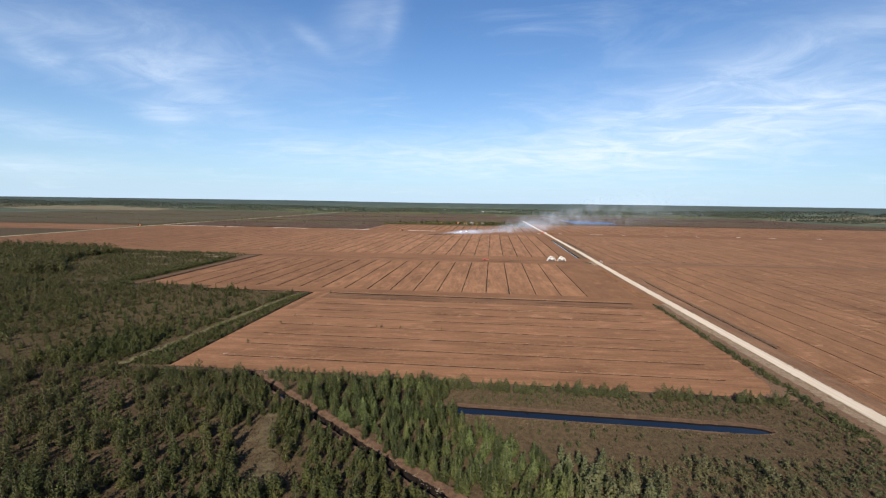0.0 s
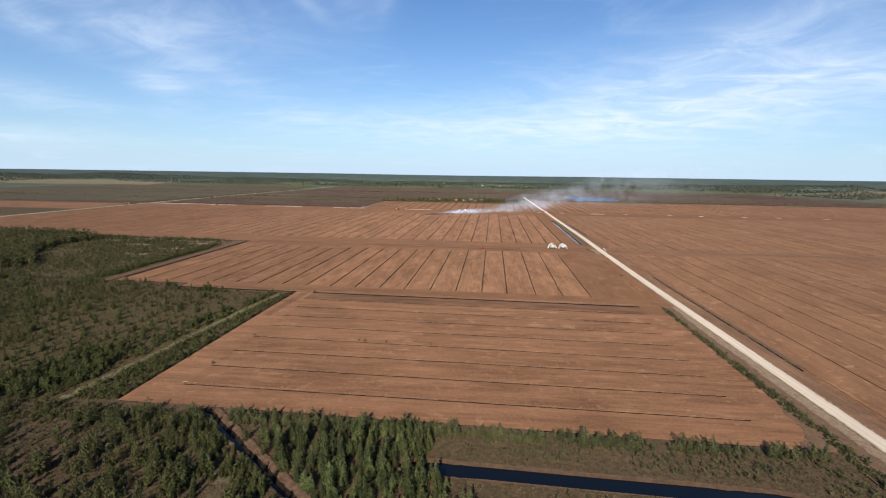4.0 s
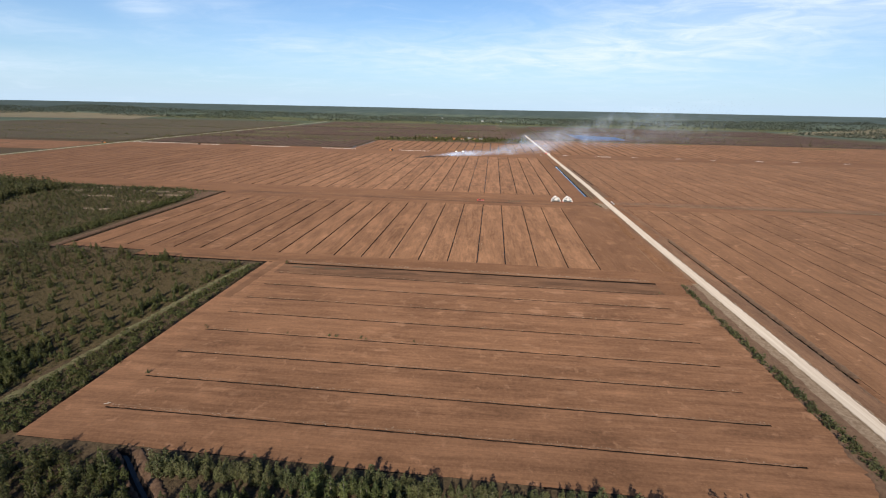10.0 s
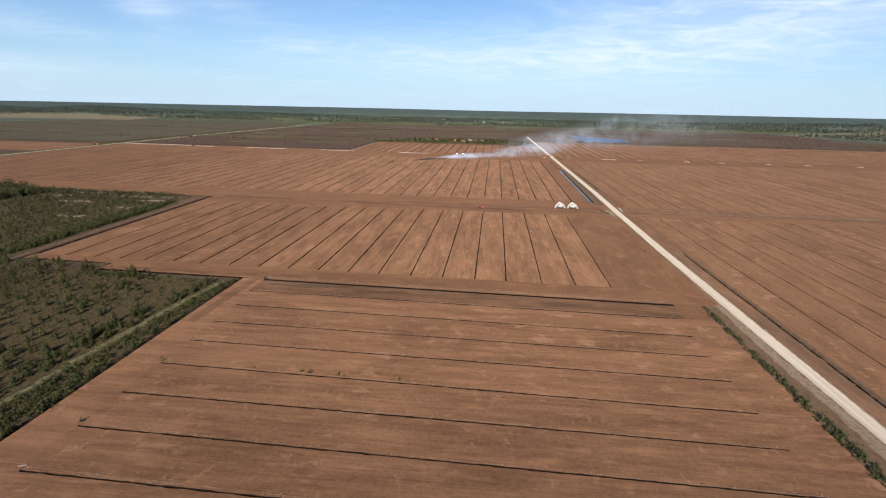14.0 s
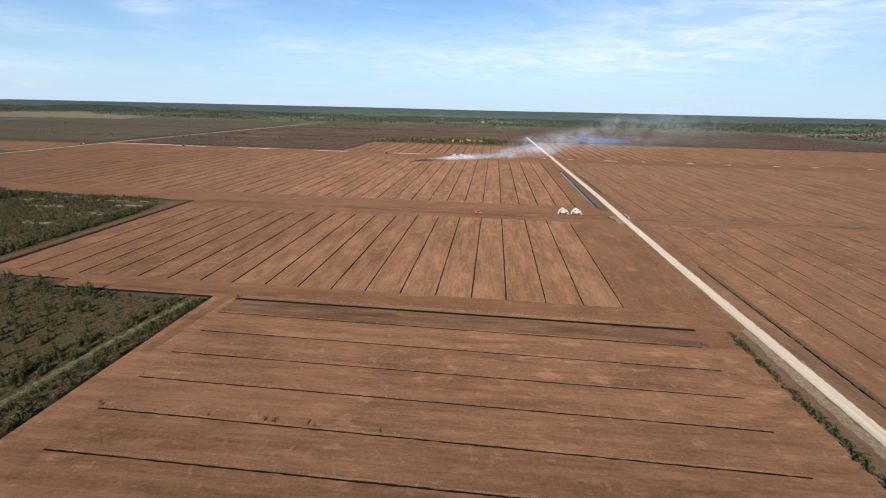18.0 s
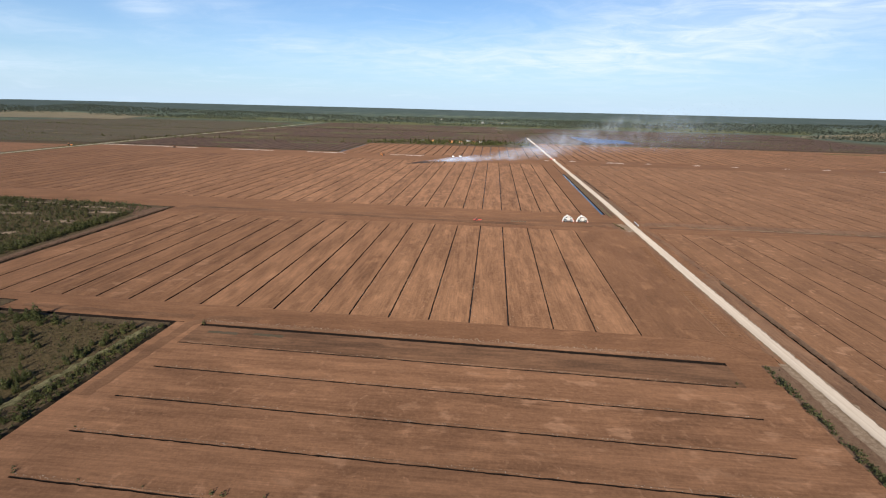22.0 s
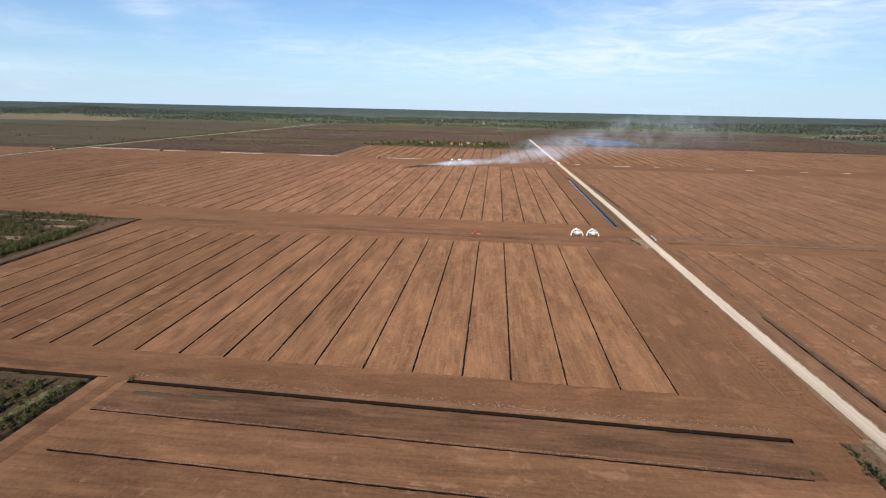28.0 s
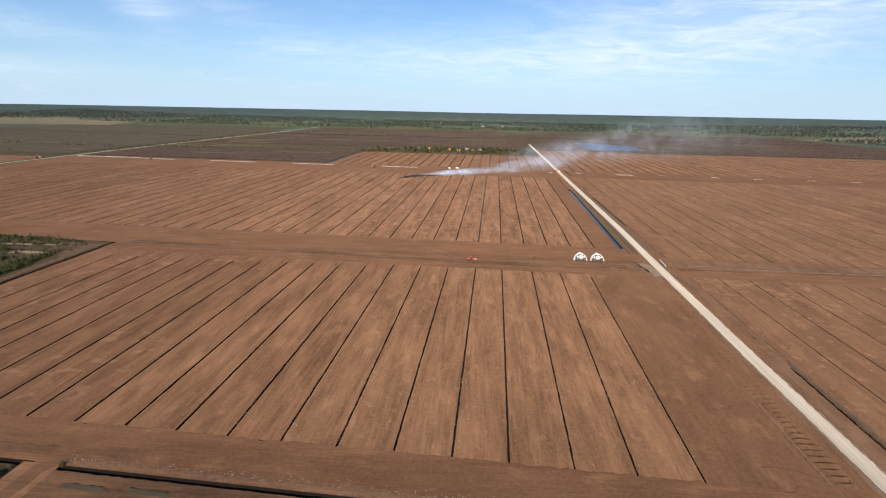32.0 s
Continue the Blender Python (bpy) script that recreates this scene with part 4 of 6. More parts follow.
# ---- trees ----
def clumps(centres, radii, size, r, flat=0.8):
    """Small bent leaf sprays round each centre; four-cornered, no two alike."""
    n = len(centres)
    d = r.normal(size=(n, 3))
    d /= np.linalg.norm(d, axis=1, keepdims=True)
    c = centres + d * radii[:, None] * r.uniform(0.3, 1.0, (n, 1)) * np.array([1, 1, flat])
    a = r.normal(size=(n, 3))
    a -= (a * d).sum(1, keepdims=True) * d * 0.7
    a /= np.linalg.norm(a, axis=1, keepdims=True)
    b = np.cross(d, a)
    s = size * r.uniform(0.6, 1.4, (n, 1))
    q = np.stack([c - a * s, c - b * s * 0.7 + d * s * 0.25, c + a * s * 0.9, c + b * s * 0.7 + d * s * 0.2], 1)
    return q.reshape(-1, 3), np.arange(4 * n).reshape(-1, 4)


def tube(p0, p1, r0, r1, sides=5):
    p0, p1 = np.array(p0, float), np.array(p1, float)
    d = p1 - p0
    d /= np.linalg.norm(d)
    a = np.cross(d, (0.3, 0.9, 0.1))
    a /= np.linalg.norm(a)
    b = np.cross(d, a)
    t = np.arange(sides) * 2 * np.pi / sides
    ring = np.cos(t)[:, None] * a + np.sin(t)[:, None] * b
    v = np.vstack([p0 + ring * r0, p1 + ring * r1])
    i = np.arange(sides)
    return v, np.stack([i, (i + 1) % sides, (i + 1) % sides + sides, i + sides], -1)


def join(pieces):
    vs, fs, n = [], [], 0
    for v, f in pieces:
        vs.append(v)
        fs.append(f + n)
        n += len(v)
    return np.vstack(vs), np.vstack(fs)


# first limb, crown width, crown outline (two powers), tufts, stem thickness, leaf cover
FORMS = {"birch": (0.04, 0.165, 0.26, 1.0, 110, 0.008, 0.74), "pine": (0.06, 0.185, 0.24, 0.90, 80, 0.011, 0.66), "bush": (0.0, 0.44, 0.34, 0.42, 14, 0.012, 1.5)}


def tree_shape(kind, seed, leaves, limbs=6):
    """Trunk with limbs that carry tufts of small leaf sprays, open between the tufts; unit height."""
    r = np.random.default_rng(seed)
    lean = r.normal(0, 0.03, 2)
    first, width, p1, p2, tufts, thick, cover = FORMS[kind]
    tufts = min(tufts, max(4, leaves // 6))
    width *= r.uniform(0.8, 1.25)
    p2 *= r.uniform(0.8, 1.2)
    peak = (p1 / (p1 + p2)) ** p1 * (p2 / (p1 + p2)) ** p2
    q = 1 - np.sqrt((np.arange(tufts) + r.uniform(0.05, 0.95, tufts)) / tufts)
    q = np.clip(q * 1.04, 0.02, 0.97)
    q[0] = 0.97
    a = np.arange(tufts) * 2.4 + r.uniform(-0.6, 0.6, tufts)
    rad = width * q ** p1 * (1 - q) ** p2 / peak
    out = rad * r.uniform(0.40, 1.15, tufts)
    h = first + (1 - first) * q
    hub = np.stack([np.cos(a) * out + lean[0] * h, np.sin(a) * out + lean[1] * h, h + 0.03 * r.normal(size=tufts)], -1)
    top = np.array([lean[0], lean[1], 0.97])
    wood = [tube((0, 0, -0.05), top * 0.6, thick * 1.5, thick, 5), tube(top * 0.6, top, thick, 0.003, 4)]
    for k in r.permutation(tufts)[:limbs]:
        z = max(h[k] - 0.06 - 0.3 * out[k], 0.02)
        wood.append(tube((lean[0] * z, lean[1] * z, z), hub[k], 0.005, 0.0015, 3))
    own = np.arange(leaves) % tufts
    size = math.sqrt(cover / leaves)
    spread = (0.16 * width + 0.20 * rad)[own][:, None] * np.array([1, 1, 1.25 if kind == "birch" else 0.85])
    d = r.normal(size=(leaves, 3))
    d /= np.linalg.norm(d, axis=1, keepdims=True)
    p = hub[own] + d * r.uniform(0.25, 1.0, (leaves, 1)) ** 0.6 * spread
    p[:, 2] = np.clip(p[:, 2], 0.02, 1.0)
    whole = (p - np.array([0, 0, 0.25])) * np.array([1, 1, 0.5])
    whole /= np.linalg.norm(whole, axis=1, keepdims=True) + 1e-6
    n = d * 0.7 + whole * 0.7 + np.array([0, 0, 0.15])
    n /= np.linalg.norm(n, axis=1, keepdims=True)
    f = n + r.normal(0, 0.5, n.shape)
    f /= np.linalg.norm(f, axis=1, keepdims=True)
    e = d * 0.7 + np.array([0, 0, 0.8]) + r.normal(0, 0.5, d.shape)
    e -= f * (e * f).sum(1, keepdims=True)
    e /= np.linalg.norm(e, axis=1, keepdims=True)
    b = np.cross(f, e)
    s = size * r.uniform(0.55, 1.4, (leaves, 1))
    v = np.stack([p - e * s * 1.2, p - b * s * 0.42 - f * s * 0.12, p + e * s * 1.3, p + b * s * 0.42 - f * s * 0.12], 1).reshape(-1, 3)
    nn = n + r.normal(0, 0.45, n.shape)
    nn = np.repeat(nn / np.linalg.norm(nn, axis=1, keepdims=True), 4, 0)
    return join(wood), (v, np.arange(4 * leaves).reshape(-1, 4), nn)


def inside(x, y, poly):
    ok = np.zeros(len(x), bool)
    px, py = zip(*poly)
    j = len(poly) - 1
    for i in range(len(poly)):
        cross = ((py[i] > y) != (py[j] > y)) & (x < (px[j] - px[i]) * (y - py[i]) / (py[j] - py[i] + 1e-9) + px[i])
        ok ^= cross
        j = i
    return ok


def scatter(poly, spacing, keep=1.0, patchy=0.0, scale=0.05, seed=0):
    """Jittered places inside a polygon, thinned in patches."""
    r = np.random.default_rng(seed + 100)
    p = np.array(poly)
    (x0, y0), (x1, y1) = p.min(0), p.max(0)
    gx, gy = np.meshgrid(np.arange(x0, x1, spacing), np.arange(y0, y1, spacing))
    x = gx.ravel() + r.uniform(-0.5, 0.5, gx.size) * spacing
    y = gy.ravel() + r.uniform(-0.5, 0.5, gx.size) * spacing
    k = inside(x, y, poly) & (r.uniform(0, 1, len(x)) < keep)
    if patchy:
        k &= (wave(x, y, scale, seed + 3.0) + 0.6 * wave(x, y, scale * 2.7, seed + 9.0)) * 0.7 > r.uniform(-1, 1, len(x)) * 0.35 + patchy - 0.5
    return np.stack([x[k], y[k]], -1)


def stuff(name, label, cat, places, heights, shapes, mats, seed=0, wide=1.25):
    """Many plants too many to count, as one mesh."""
    r = np.random.default_rng(seed + 55)
    vs, fs, mi, ns, n = [], [], [], [], 0
    which = r.integers(0, len(shapes), len(places))
    gz = top_z(places[:, 0], places[:, 1])
    for s, (wood, crown) in enumerate(shapes):
        ids = np.where(which == s)[0]
        if not len(ids):
            continue
        v0 = np.vstack([wood[0], crown[0]])
        f0 = np.vstack([wood[1], crown[1] + len(wood[0])])
        a = r.uniform(0, 6.283, len(ids))
        h = heights[ids]
        w = h * r.uniform(0.8, 1.25, len(ids)) * wide
        x = (v0[None, :, 0] * np.cos(a)[:, None] - v0[None, :, 1] * np.sin(a)[:, None]) * w[:, None] + places[ids, 0][:, None]
        y = (v0[None, :, 0] * np.sin(a)[:, None] + v0[None, :, 1] * np.cos(a)[:, None]) * w[:, None] + places[ids, 1][:, None]
        z = v0[None, :, 2] * h[:, None] + gz[ids][:, None]
        vs.append(np.stack([x, y, z], -1).reshape(-1, 3))
        flat = wood[0] * np.array([1, 1, 0.0]) + np.array([0.001, 0, 0.002])
        sn = np.vstack([flat / np.linalg.norm(flat, axis=1, keepdims=True), crown[2]])
        nx = sn[None, :, 0] * np.cos(a)[:, None] - sn[None, :, 1] * np.sin(a)[:, None]
        ny = sn[None, :, 0] * np.sin(a)[:, None] + sn[None, :, 1] * np.cos(a)[:, None]
        ns.append(np.stack([nx, ny, np.repeat(sn[None, :, 2], len(ids), 0)], -1).reshape(-1, 3))
        fs.append((f0[None] + (np.arange(len(ids)) * len(v0))[:, None, None] + n).reshape(-1, 4))
        mi.append(np.tile(np.r_[np.zeros(len(wood[1]), int), np.ones(len(crown[1]), int)], len(ids)))
        n += len(ids) * len(v0)
    me = mesh_of(name, np.vstack(vs), np.vstack(fs), mats, True, np.concatenate(mi))
    me.normals_split_custom_set_from_vertices(np.vstack(ns).astype(np.float32))
    return tagged(new(name, me), label, cat, kind="stuff")


def plain_stuff(name, label, cat, q, f, mat):
    return tagged(new(name, mesh_of(name, q, f, mat)), label, cat, kind="stuff")


PINES = [tree_shape("pine", s, 420) for s in range(7)]
BIRCHES = [tree_shape("birch", s + 20, 420) for s in range(7)]
SMALL_PINES = [tree_shape("pine", s + 120, 90, 3) for s in range(6)]
BUSHES = [tree_shape("bush", s + 40, 70, 3) for s in range(5)]
FAR_PINES = [tree_shape("pine", s + 60, 44, 2) for s in range(5)]
DOTS = []
for s in range(4):
    w, c = tree_shape("bush", s + 80, 8, 0)
    DOTS.append((tube((0, 0, -0.05), (0, 0, 0.6), 0.03, 0.01, 3), c))
hr = np.random.default_rng(11)


def tall(n, lo, hi):
    return lo + (hi - lo) * hr.beta(1.6, 2.2, n)


# single trees: the wood beside the peat ditch, close to the flight line
NEAR_WOOD = [(-101, -205), (-88, -204), (-72, -203), (-52, -195), (-30, -195), (-36, -212), (-24, -229), (-6, -244), (8, -264), (-14, -276), (-58, -240), (-84, -216)]


def single_trees(poly, spacing, kind, lo, hi, mats, name, label, limit, seed):
    shapes = [tree_shape(kind, seed + s, 900, 12) for s in range(8)]
    firsts = []
    spots = scatter(poly, spacing, 1.0, 0.0, seed=seed)
    r = np.random.default_rng(seed)
    r.shuffle(spots)
    for i, (x, y) in enumerate(spots[:limit]):
        h = lo + (hi - lo) * r.beta(1.6, 1.4)
        m = Matrix.Translation((x, y, float(ground_z(x, y)))) @ Matrix.Rotation(r.uniform(0, 6.28), 4, "Z") @ Matrix.Diagonal((h * r.uniform(0.9, 1.35), h * r.uniform(0.9, 1.35), h, 1))
        if i < len(shapes):
            wood, crown = shapes[i]
            top = tagged(new(name), label, "tree", name + "s")
            part("trunk", mesh_of("trunk", wood[0], wood[1], mats[0]), top)
            me = mesh_of("crown", crown[0], crown[1], mats[1], True)
            me.normals_split_custom_set_from_vertices(crown[2].astype(np.float32))
            part("crown", me, top)
            firsts.append(top)
        else:
            src = firsts[i % len(firsts)]
            top = new(name)
            for key in ("label", "category", "group"):
                top[key] = src[key]
            for ch in src.children:
                part(ch.name.split(".")[0], ch.data, top)
        top.matrix_world = m


single_trees(NEAR_WOOD, 3.25, "birch", 2.4, 8.4, (M_BIRCHBARK, M_BIRCH1), "birch_tree", "young green birch tree in the wood beside the peat ditch", 400, 300)

# willows and aspens at the wood's corner, leaves paled to hold a lens blotch
p = scatter([(-2, -262), (2, -244), (14, -246), (26, -262), (16, -276), (2, -274)], 3.0, 0.85, 0.0, seed=51)
stuff("silver_willows", "green willows at the corner of the wood, leaf colour paled with lens glare", "trees", p, tall(len(p), 2.5, 7.0), BIRCHES, (M_BARK, M_WILLOW_GLARE), 51, 1.5)
# west of the ditch: pine and birch wood with a grassy clearing
WEST_WOOD = [(-160, -196), (-124, -192), (-22, -282), (-30, -300), (-140, -300), (-255, -194), (-190, -190)]
CLEARING = [(-96, -244), (-95, -228), (-92, -226), (-86, -246), (-73, -260), (-75, -270), (-86, -264)]
p = scatter(WEST_WOOD, 3.1, 0.95, 0.14, 0.07, 1)
d = near_line(p[:, 0], p[:, 1], -121, -189, -20, -276)
p = p[(d < 26) | (p[:, 1] < -262) | (hr.uniform(0, 1, len(p)) < 0.66)]
p = p[~inside(p[:, 0], p[:, 1], CLEARING)]
p = p[near_line(p[:, 0], p[:, 1], -121, -189, -20, -276) > 2.2]
k = hr.uniform(0, 1, len(p)) < np.clip((p[:, 0] + 165) / 110, 0.05, 0.8)
stuff("birch_wood", "mixed young birch wood beside the peat ditch", "trees", p[k], tall(k.sum(), 2.2, 9.0), BIRCHES, (M_BIRCHBARK, M_BIRCH), 1, 1.1)
stuff("pine_wood", "stunted bog pines growing in brown heather", "trees", p[~k], tall((~k).sum(), 1.6, 8.5), PINES, (M_BARK, M_PINE), 2, 1.0)
p = scatter(WEST_WOOD, 2.1, 0.8, 0.10, 0.12, 52)
p = p[~inside(p[:, 0], p[:, 1], CLEARING)]
p = p[near_line(p[:, 0], p[:, 1], -121, -189, -20, -276) > 2.2]
stuff("wood_undergrowth", "low young pines and bushes under the bog wood", "bushes", p, tall(len(p), 0.4, 2.2), SMALL_PINES, (M_BARK, M_PINE), 52, 1.4)
p = scatter([(-182, -189), (-150, -191), (-116, -190), (-114, -196), (-126, -204), (-190, -204)], 2.0, 0.85, 0.05, 0.1, 71)
stuff("field_corner_bushes", "low green bushes between bog wood and field corner", "bushes", p, tall(len(p), 0.5, 2.8), BUSHES, (M_BARK, M_BIRCH), 71)
# bushy growth on the ditch's western lip
p = scatter([(-121, -192), (-18, -281), (-26, -285), (-126, -197)], 2.3, 0.9, 0.03, 0.1, 72)
p = p[near_line(p[:, 0], p[:, 1], -121, -189, -20, -276) > 1.9]
stuff("ditch_bushes", "green birch and willow growth along the peat ditch", "bushes", p, tall(len(p), 1.0, 5.5), BIRCHES, (M_BIRCHBARK, M_BIRCH), 72, 1.5)
# heath west of the near field: open in the middle, thick and dark towards the west
HEATH_W = [(-235, -190), (-186, -190), (-176, -100), (-166, -22), (-248, -15), (-252, -5), (-316, -3), (-330, 0), (-470, 10)]
p = scatter(HEATH_W, 3.0, 0.95, 0.12, 0.06, 4)
west = np.clip((-225 + 0.36 * (-100 - p[:, 1]) - p[:, 0]) / 70, 0, 1)
p = p[hr.uniform(0, 1, len(p)) < 0.30 + 0.7 * west]
west = np.clip((-225 + 0.36 * (-100 - p[:, 1]) - p[:, 0]) / 70, 0, 1)
stuff("heath_pines", "scattered small pines on the open bog", "trees", p, 0.5 + (1.9 + 4.2 * west) * hr.beta(1.5, 2.2, len(p)), SMALL_PINES, (M_BARK, M_PINE), 4, 1.2)
p = scatter(HEATH_W, 6.0, 0.8, 0.22, 0.03, 5)
stuff("heath_birches", "single small birches on the open bog", "trees", p, tall(len(p), 2.0, 6.5), BIRCHES, (M_BIRCHBARK, M_BIRCH), 5, 1.4)
p = scatter([(-192, -190), (-186, -150), (-200, -130), (-222, -190)], 3.0, 0.95, 0.0, seed=53)
stuff("track_end_trees", "dark clump of trees where the grassy track ends", "trees", p, tall(len(p), 3.0, 8.0), BIRCHES, (M_BIRCHBARK, M_BIRCH), 53, 1.5)
p = scatter([(-170, -23), (-248, -17), (-250, -21), (-172, -29)], 2.6, 0.75, 0.1, 0.1, 54)
stuff("bog_edge_bushes", "row of green bushes along the bog's northern ditch", "bushes", p, tall(len(p), 0.8, 3.2), BUSHES, (M_BARK, M_BIRCH), 54)
p = np.array([(-221, -19.5), (-223, -21), (-219.5, -21.5)])
stuff("tall_spruces", "tall dark trees standing at the bog's edge", "trees", p, np.array([7.5, 6.0, 5.0]), BIRCHES, (M_BARK, M_BIRCH), 55, 1.7)
# forest block beside the middle field: wet open middle, thicker edges
BLOCK_OPEN = [(-326, 10), (-325, 210), (-345, 222), (-560, 232), (-560, 60), (-450, 10)]
p = scatter(BLOCK_OPEN, 3.1, 0.9, 0.14, 0.05, 6)
stuff("block_scrub", "low green scrub on the wet bog block", "bushes", p, tall(len(p), 0.5, 2.8), FAR_PINES, (M_BARK, M_WILLOW), 6, 1.6)
p = scatter(BLOCK_OPEN, 4.6, 0.9, 0.22, 0.03, 18)
stuff("block_pines", "scattered young pines on the wet bog block", "trees", p, tall(len(p), 1.5, 5.0), SMALL_PINES, (M_BARK, M_PINE), 18, 1.4)
p = scatter([(-324, 4), (-324, 150), (-333, 196), (-342, 150), (-340, 0)], 2.6, 0.95, 0.03, 0.08, 7)
stuff("block_edge", "dense green edge of the bog block along the bank", "trees", p, tall(len(p), 2.0, 5.5), SMALL_PINES, (M_BARK, M_BIRCH), 7, 1.5)
p = scatter([(-335, 214), (-350, 222), (-560, 234), (-700, 240), (-700, 228), (-560, 224), (-350, 212)], 3.4, 0.8, 0.08, 0.05, 56)
stuff("block_north_bushes", "green bushes along the northern ditch of the block", "bushes", p, tall(len(p), 1.0, 4.6), BUSHES, (M_BARK, M_WILLOW), 56)
OLD = [(-505, 150), (-490, 205), (-560, 230), (-700, 238), (-640, 130), (-560, 75), (-440, 20), (-425, 45), (-480, 100)]
p = scatter(OLD, 4.3, 0.95, 0.0, seed=8)
stuff("old_forest", "tall dark old forest behind the low pines", "trees", p, tall(len(p), 6, 13), SMALL_PINES, (M_BARK, M_PINE), 8, 1.2)
for i, (x, y, w, h) in enumerate(((-352, 186, 14, 3.0), (-392, 204, 24, 2.6), (-366, 150, 16, 4), (-420, 170, 22, 4), (-440, 214, 26, 2.4), (-380, 110, 14, 4), (-350, 206, 10, 1.6), (-470, 196, 20, 3))):
    quad_patch("bare_patch", "pale grey bare patch of dead wood on the wet block", [(x - w, y - h), (x + w, y - h * 0.8), (x + w * 0.9, y + h), (x - w, y + h)], M_SAND, 0.16, 14, h * 0.6, "ground")
for y0, y1 in ((207, 214), (190, 196)):
    ribbon("block_ditch", "dark wet ditch through the bog block", [(-340, y0), (-450, (y0 + y1) / 2 + 1), (-600, y1)], 2.0, M_WALL_WET_SHADE, 0.16, 0.0, 0.2, 2.5, "ditch", 0.4)
# bushes along the track between bog and near field
def off_track(p, gap):
    line = [(-180, -188), (-176, -148), (-173, -100), (-168.5, -55), (-163.5, -18)]
    d = np.min([near_line(p[:, 0], p[:, 1], *a, *b) for a, b in zip(line[:-1], line[1:])], 0)
    return p[d > gap]


p = off_track(scatter([(-159.4, -187), (-159.0, -110), (-157.6, -20), (-163, -20), (-170.5, -100), (-177, -187)], 1.7, 0.95, 0.0, 0.2, 9), 1.7)
stuff("track_bushes", "low green willow bushes beside the grassy track", "bushes", p, 0.4 + 3.2 * hr.beta(1.2, 2.6, len(p)), BUSHES, (M_BARK, M_BIRCH), 9)
p = off_track(scatter([(-184, -187), (-177, -100), (-168, -24), (-174, -22), (-186, -100), (-202, -187)], 2.5, 0.85, 0.08, 0.12, 10), 2.0)
stuff("track_trees", "row of small trees on the bog side of the track", "trees", p, tall(len(p), 1.2, 5.0), BIRCHES, (M_BIRCHBARK, M_BIRCH), 10, 1.6)
# field edge and bog round the pool
p = scatter([(-116, -191.5), (-30, -193.5), (94, -196), (95, -199.5), (0, -199.5), (-110, -198)], 1.45, 0.9, 0.10, 0.2, 12)
stuff("edge_pines", "small green pines along the edge of the peat field", "trees", p, tall(len(p), 1.0, 6.4), PINES, (M_BARK, M_WILLOW), 12, 1.3)
p = scatter([(-25, -198), (94, -198), (102, -240), (82, -232), (78, -212), (-25, -210)], 2.1, 0.85, 0.14, 0.12, 13)
p = p[ground_z(p[:, 0], p[:, 1]) > -0.8]
stuff("pool_pines", "sparse knee-high pines on the bog beside the pool", "trees", p, tall(len(p), 0.5, 2.4), SMALL_PINES, (M_BARK, M_WILLOW), 13, 1.5)
p = scatter([(12, -246), (46, -240), (100, -236), (106, -286), (10, -286)], 1.8, 0.92, 0.02, 0.15, 14)
stuff("south_pines", "dense grey-green dwarf pines south of the pool", "trees", p, tall(len(p), 0.5, 2.9), SMALL_PINES, (M_BARK, M_BOGPINE), 14, 1.6)
p = scatter([(14, -250), (60, -244), (70, -286), (10, -286)], 4.6, 0.7, 0.1, 0.1, 57)
stuff("south_tall_pines", "taller grey-green pines among the dwarf pines", "trees", p, tall(len(p), 2.5, 5.5), PINES, (M_BARK, M_BOGPINE), 57, 1.5)
p = scatter([(-16, -223), (76, -227), (90, -234), (0, -240)], 3.6, 0.6, 0.05, 0.2, 15)
stuff("bank_bushes", "a few small pines on the pool's bank", "trees", p, tall(len(p), 0.6, 2.8), PINES, (M_BARK, M_WILLOW), 15)
# hedge beside the road
p = scatter([(97.5, -300), (99.6, -190), (100.8, -120), (102.2, -70), (102.6, -23), (105.0, -23), (104.6, -120), (104.4, -190), (105, -300)], 1.2, 0.9, 0.10, 0.25, 16)
stuff("road_hedge", "low green bushes along the field beside the road", "bushes", p, 0.35 + 2.2 * hr.beta(1.3, 2.3, len(p)), BUSHES, (M_BARK, M_WILLOW), 16, 1.35)


# low heather, sedge and dwarf shrubs over the near bog
def shrubs(name, label, poly, spacing, size, mat, keep, patchy, seed, per=3):
    q = scatter(poly, spacing, keep, patchy, 0.12, seed)
    z = top_z(q[:, 0], q[:, 1])
    q, z = q[z > -0.9], z[z > -0.9]
    c = np.repeat(np.c_[q, z + size * 0.3], per, 0)
    v, f = clumps(c, np.full(len(c), size * 1.2), size, np.random.default_rng(seed), 0.4)
    return plain_stuff(name, label, "shrubs", v, f, mat)


shrubs("heather", "low brown heather and sedge on the bog", [(-250, -188), (-150, -300), (104, -300), (98, -194), (-120, -192)], 1.0, 0.27, M_SHRUB, 0.9, 0.04, 31, 2)
shrubs("sedge", "pale dry sedge tufts round the bog pool", [(-30, -198), (98, -198), (104, -262), (20, -262), (-20, -232)], 1.2, 0.18, M_DRYGRASS, 0.75, 0.08, 38, 2)
shrubs("pool_reeds", "pale reeds along the southern lip of the pool", [(-40, -220.4), (70, -225.2), (70, -227.4), (-40, -222.8)], 0.9, 0.34, M_DRYGRASS, 0.8, 0.05, 74)
shrubs("clearing_grass", "dry pale grass tufts in the clearing", CLEARING, 0.75, 0.17, M_DRYGRASS, 0.9, 0.0, 34)
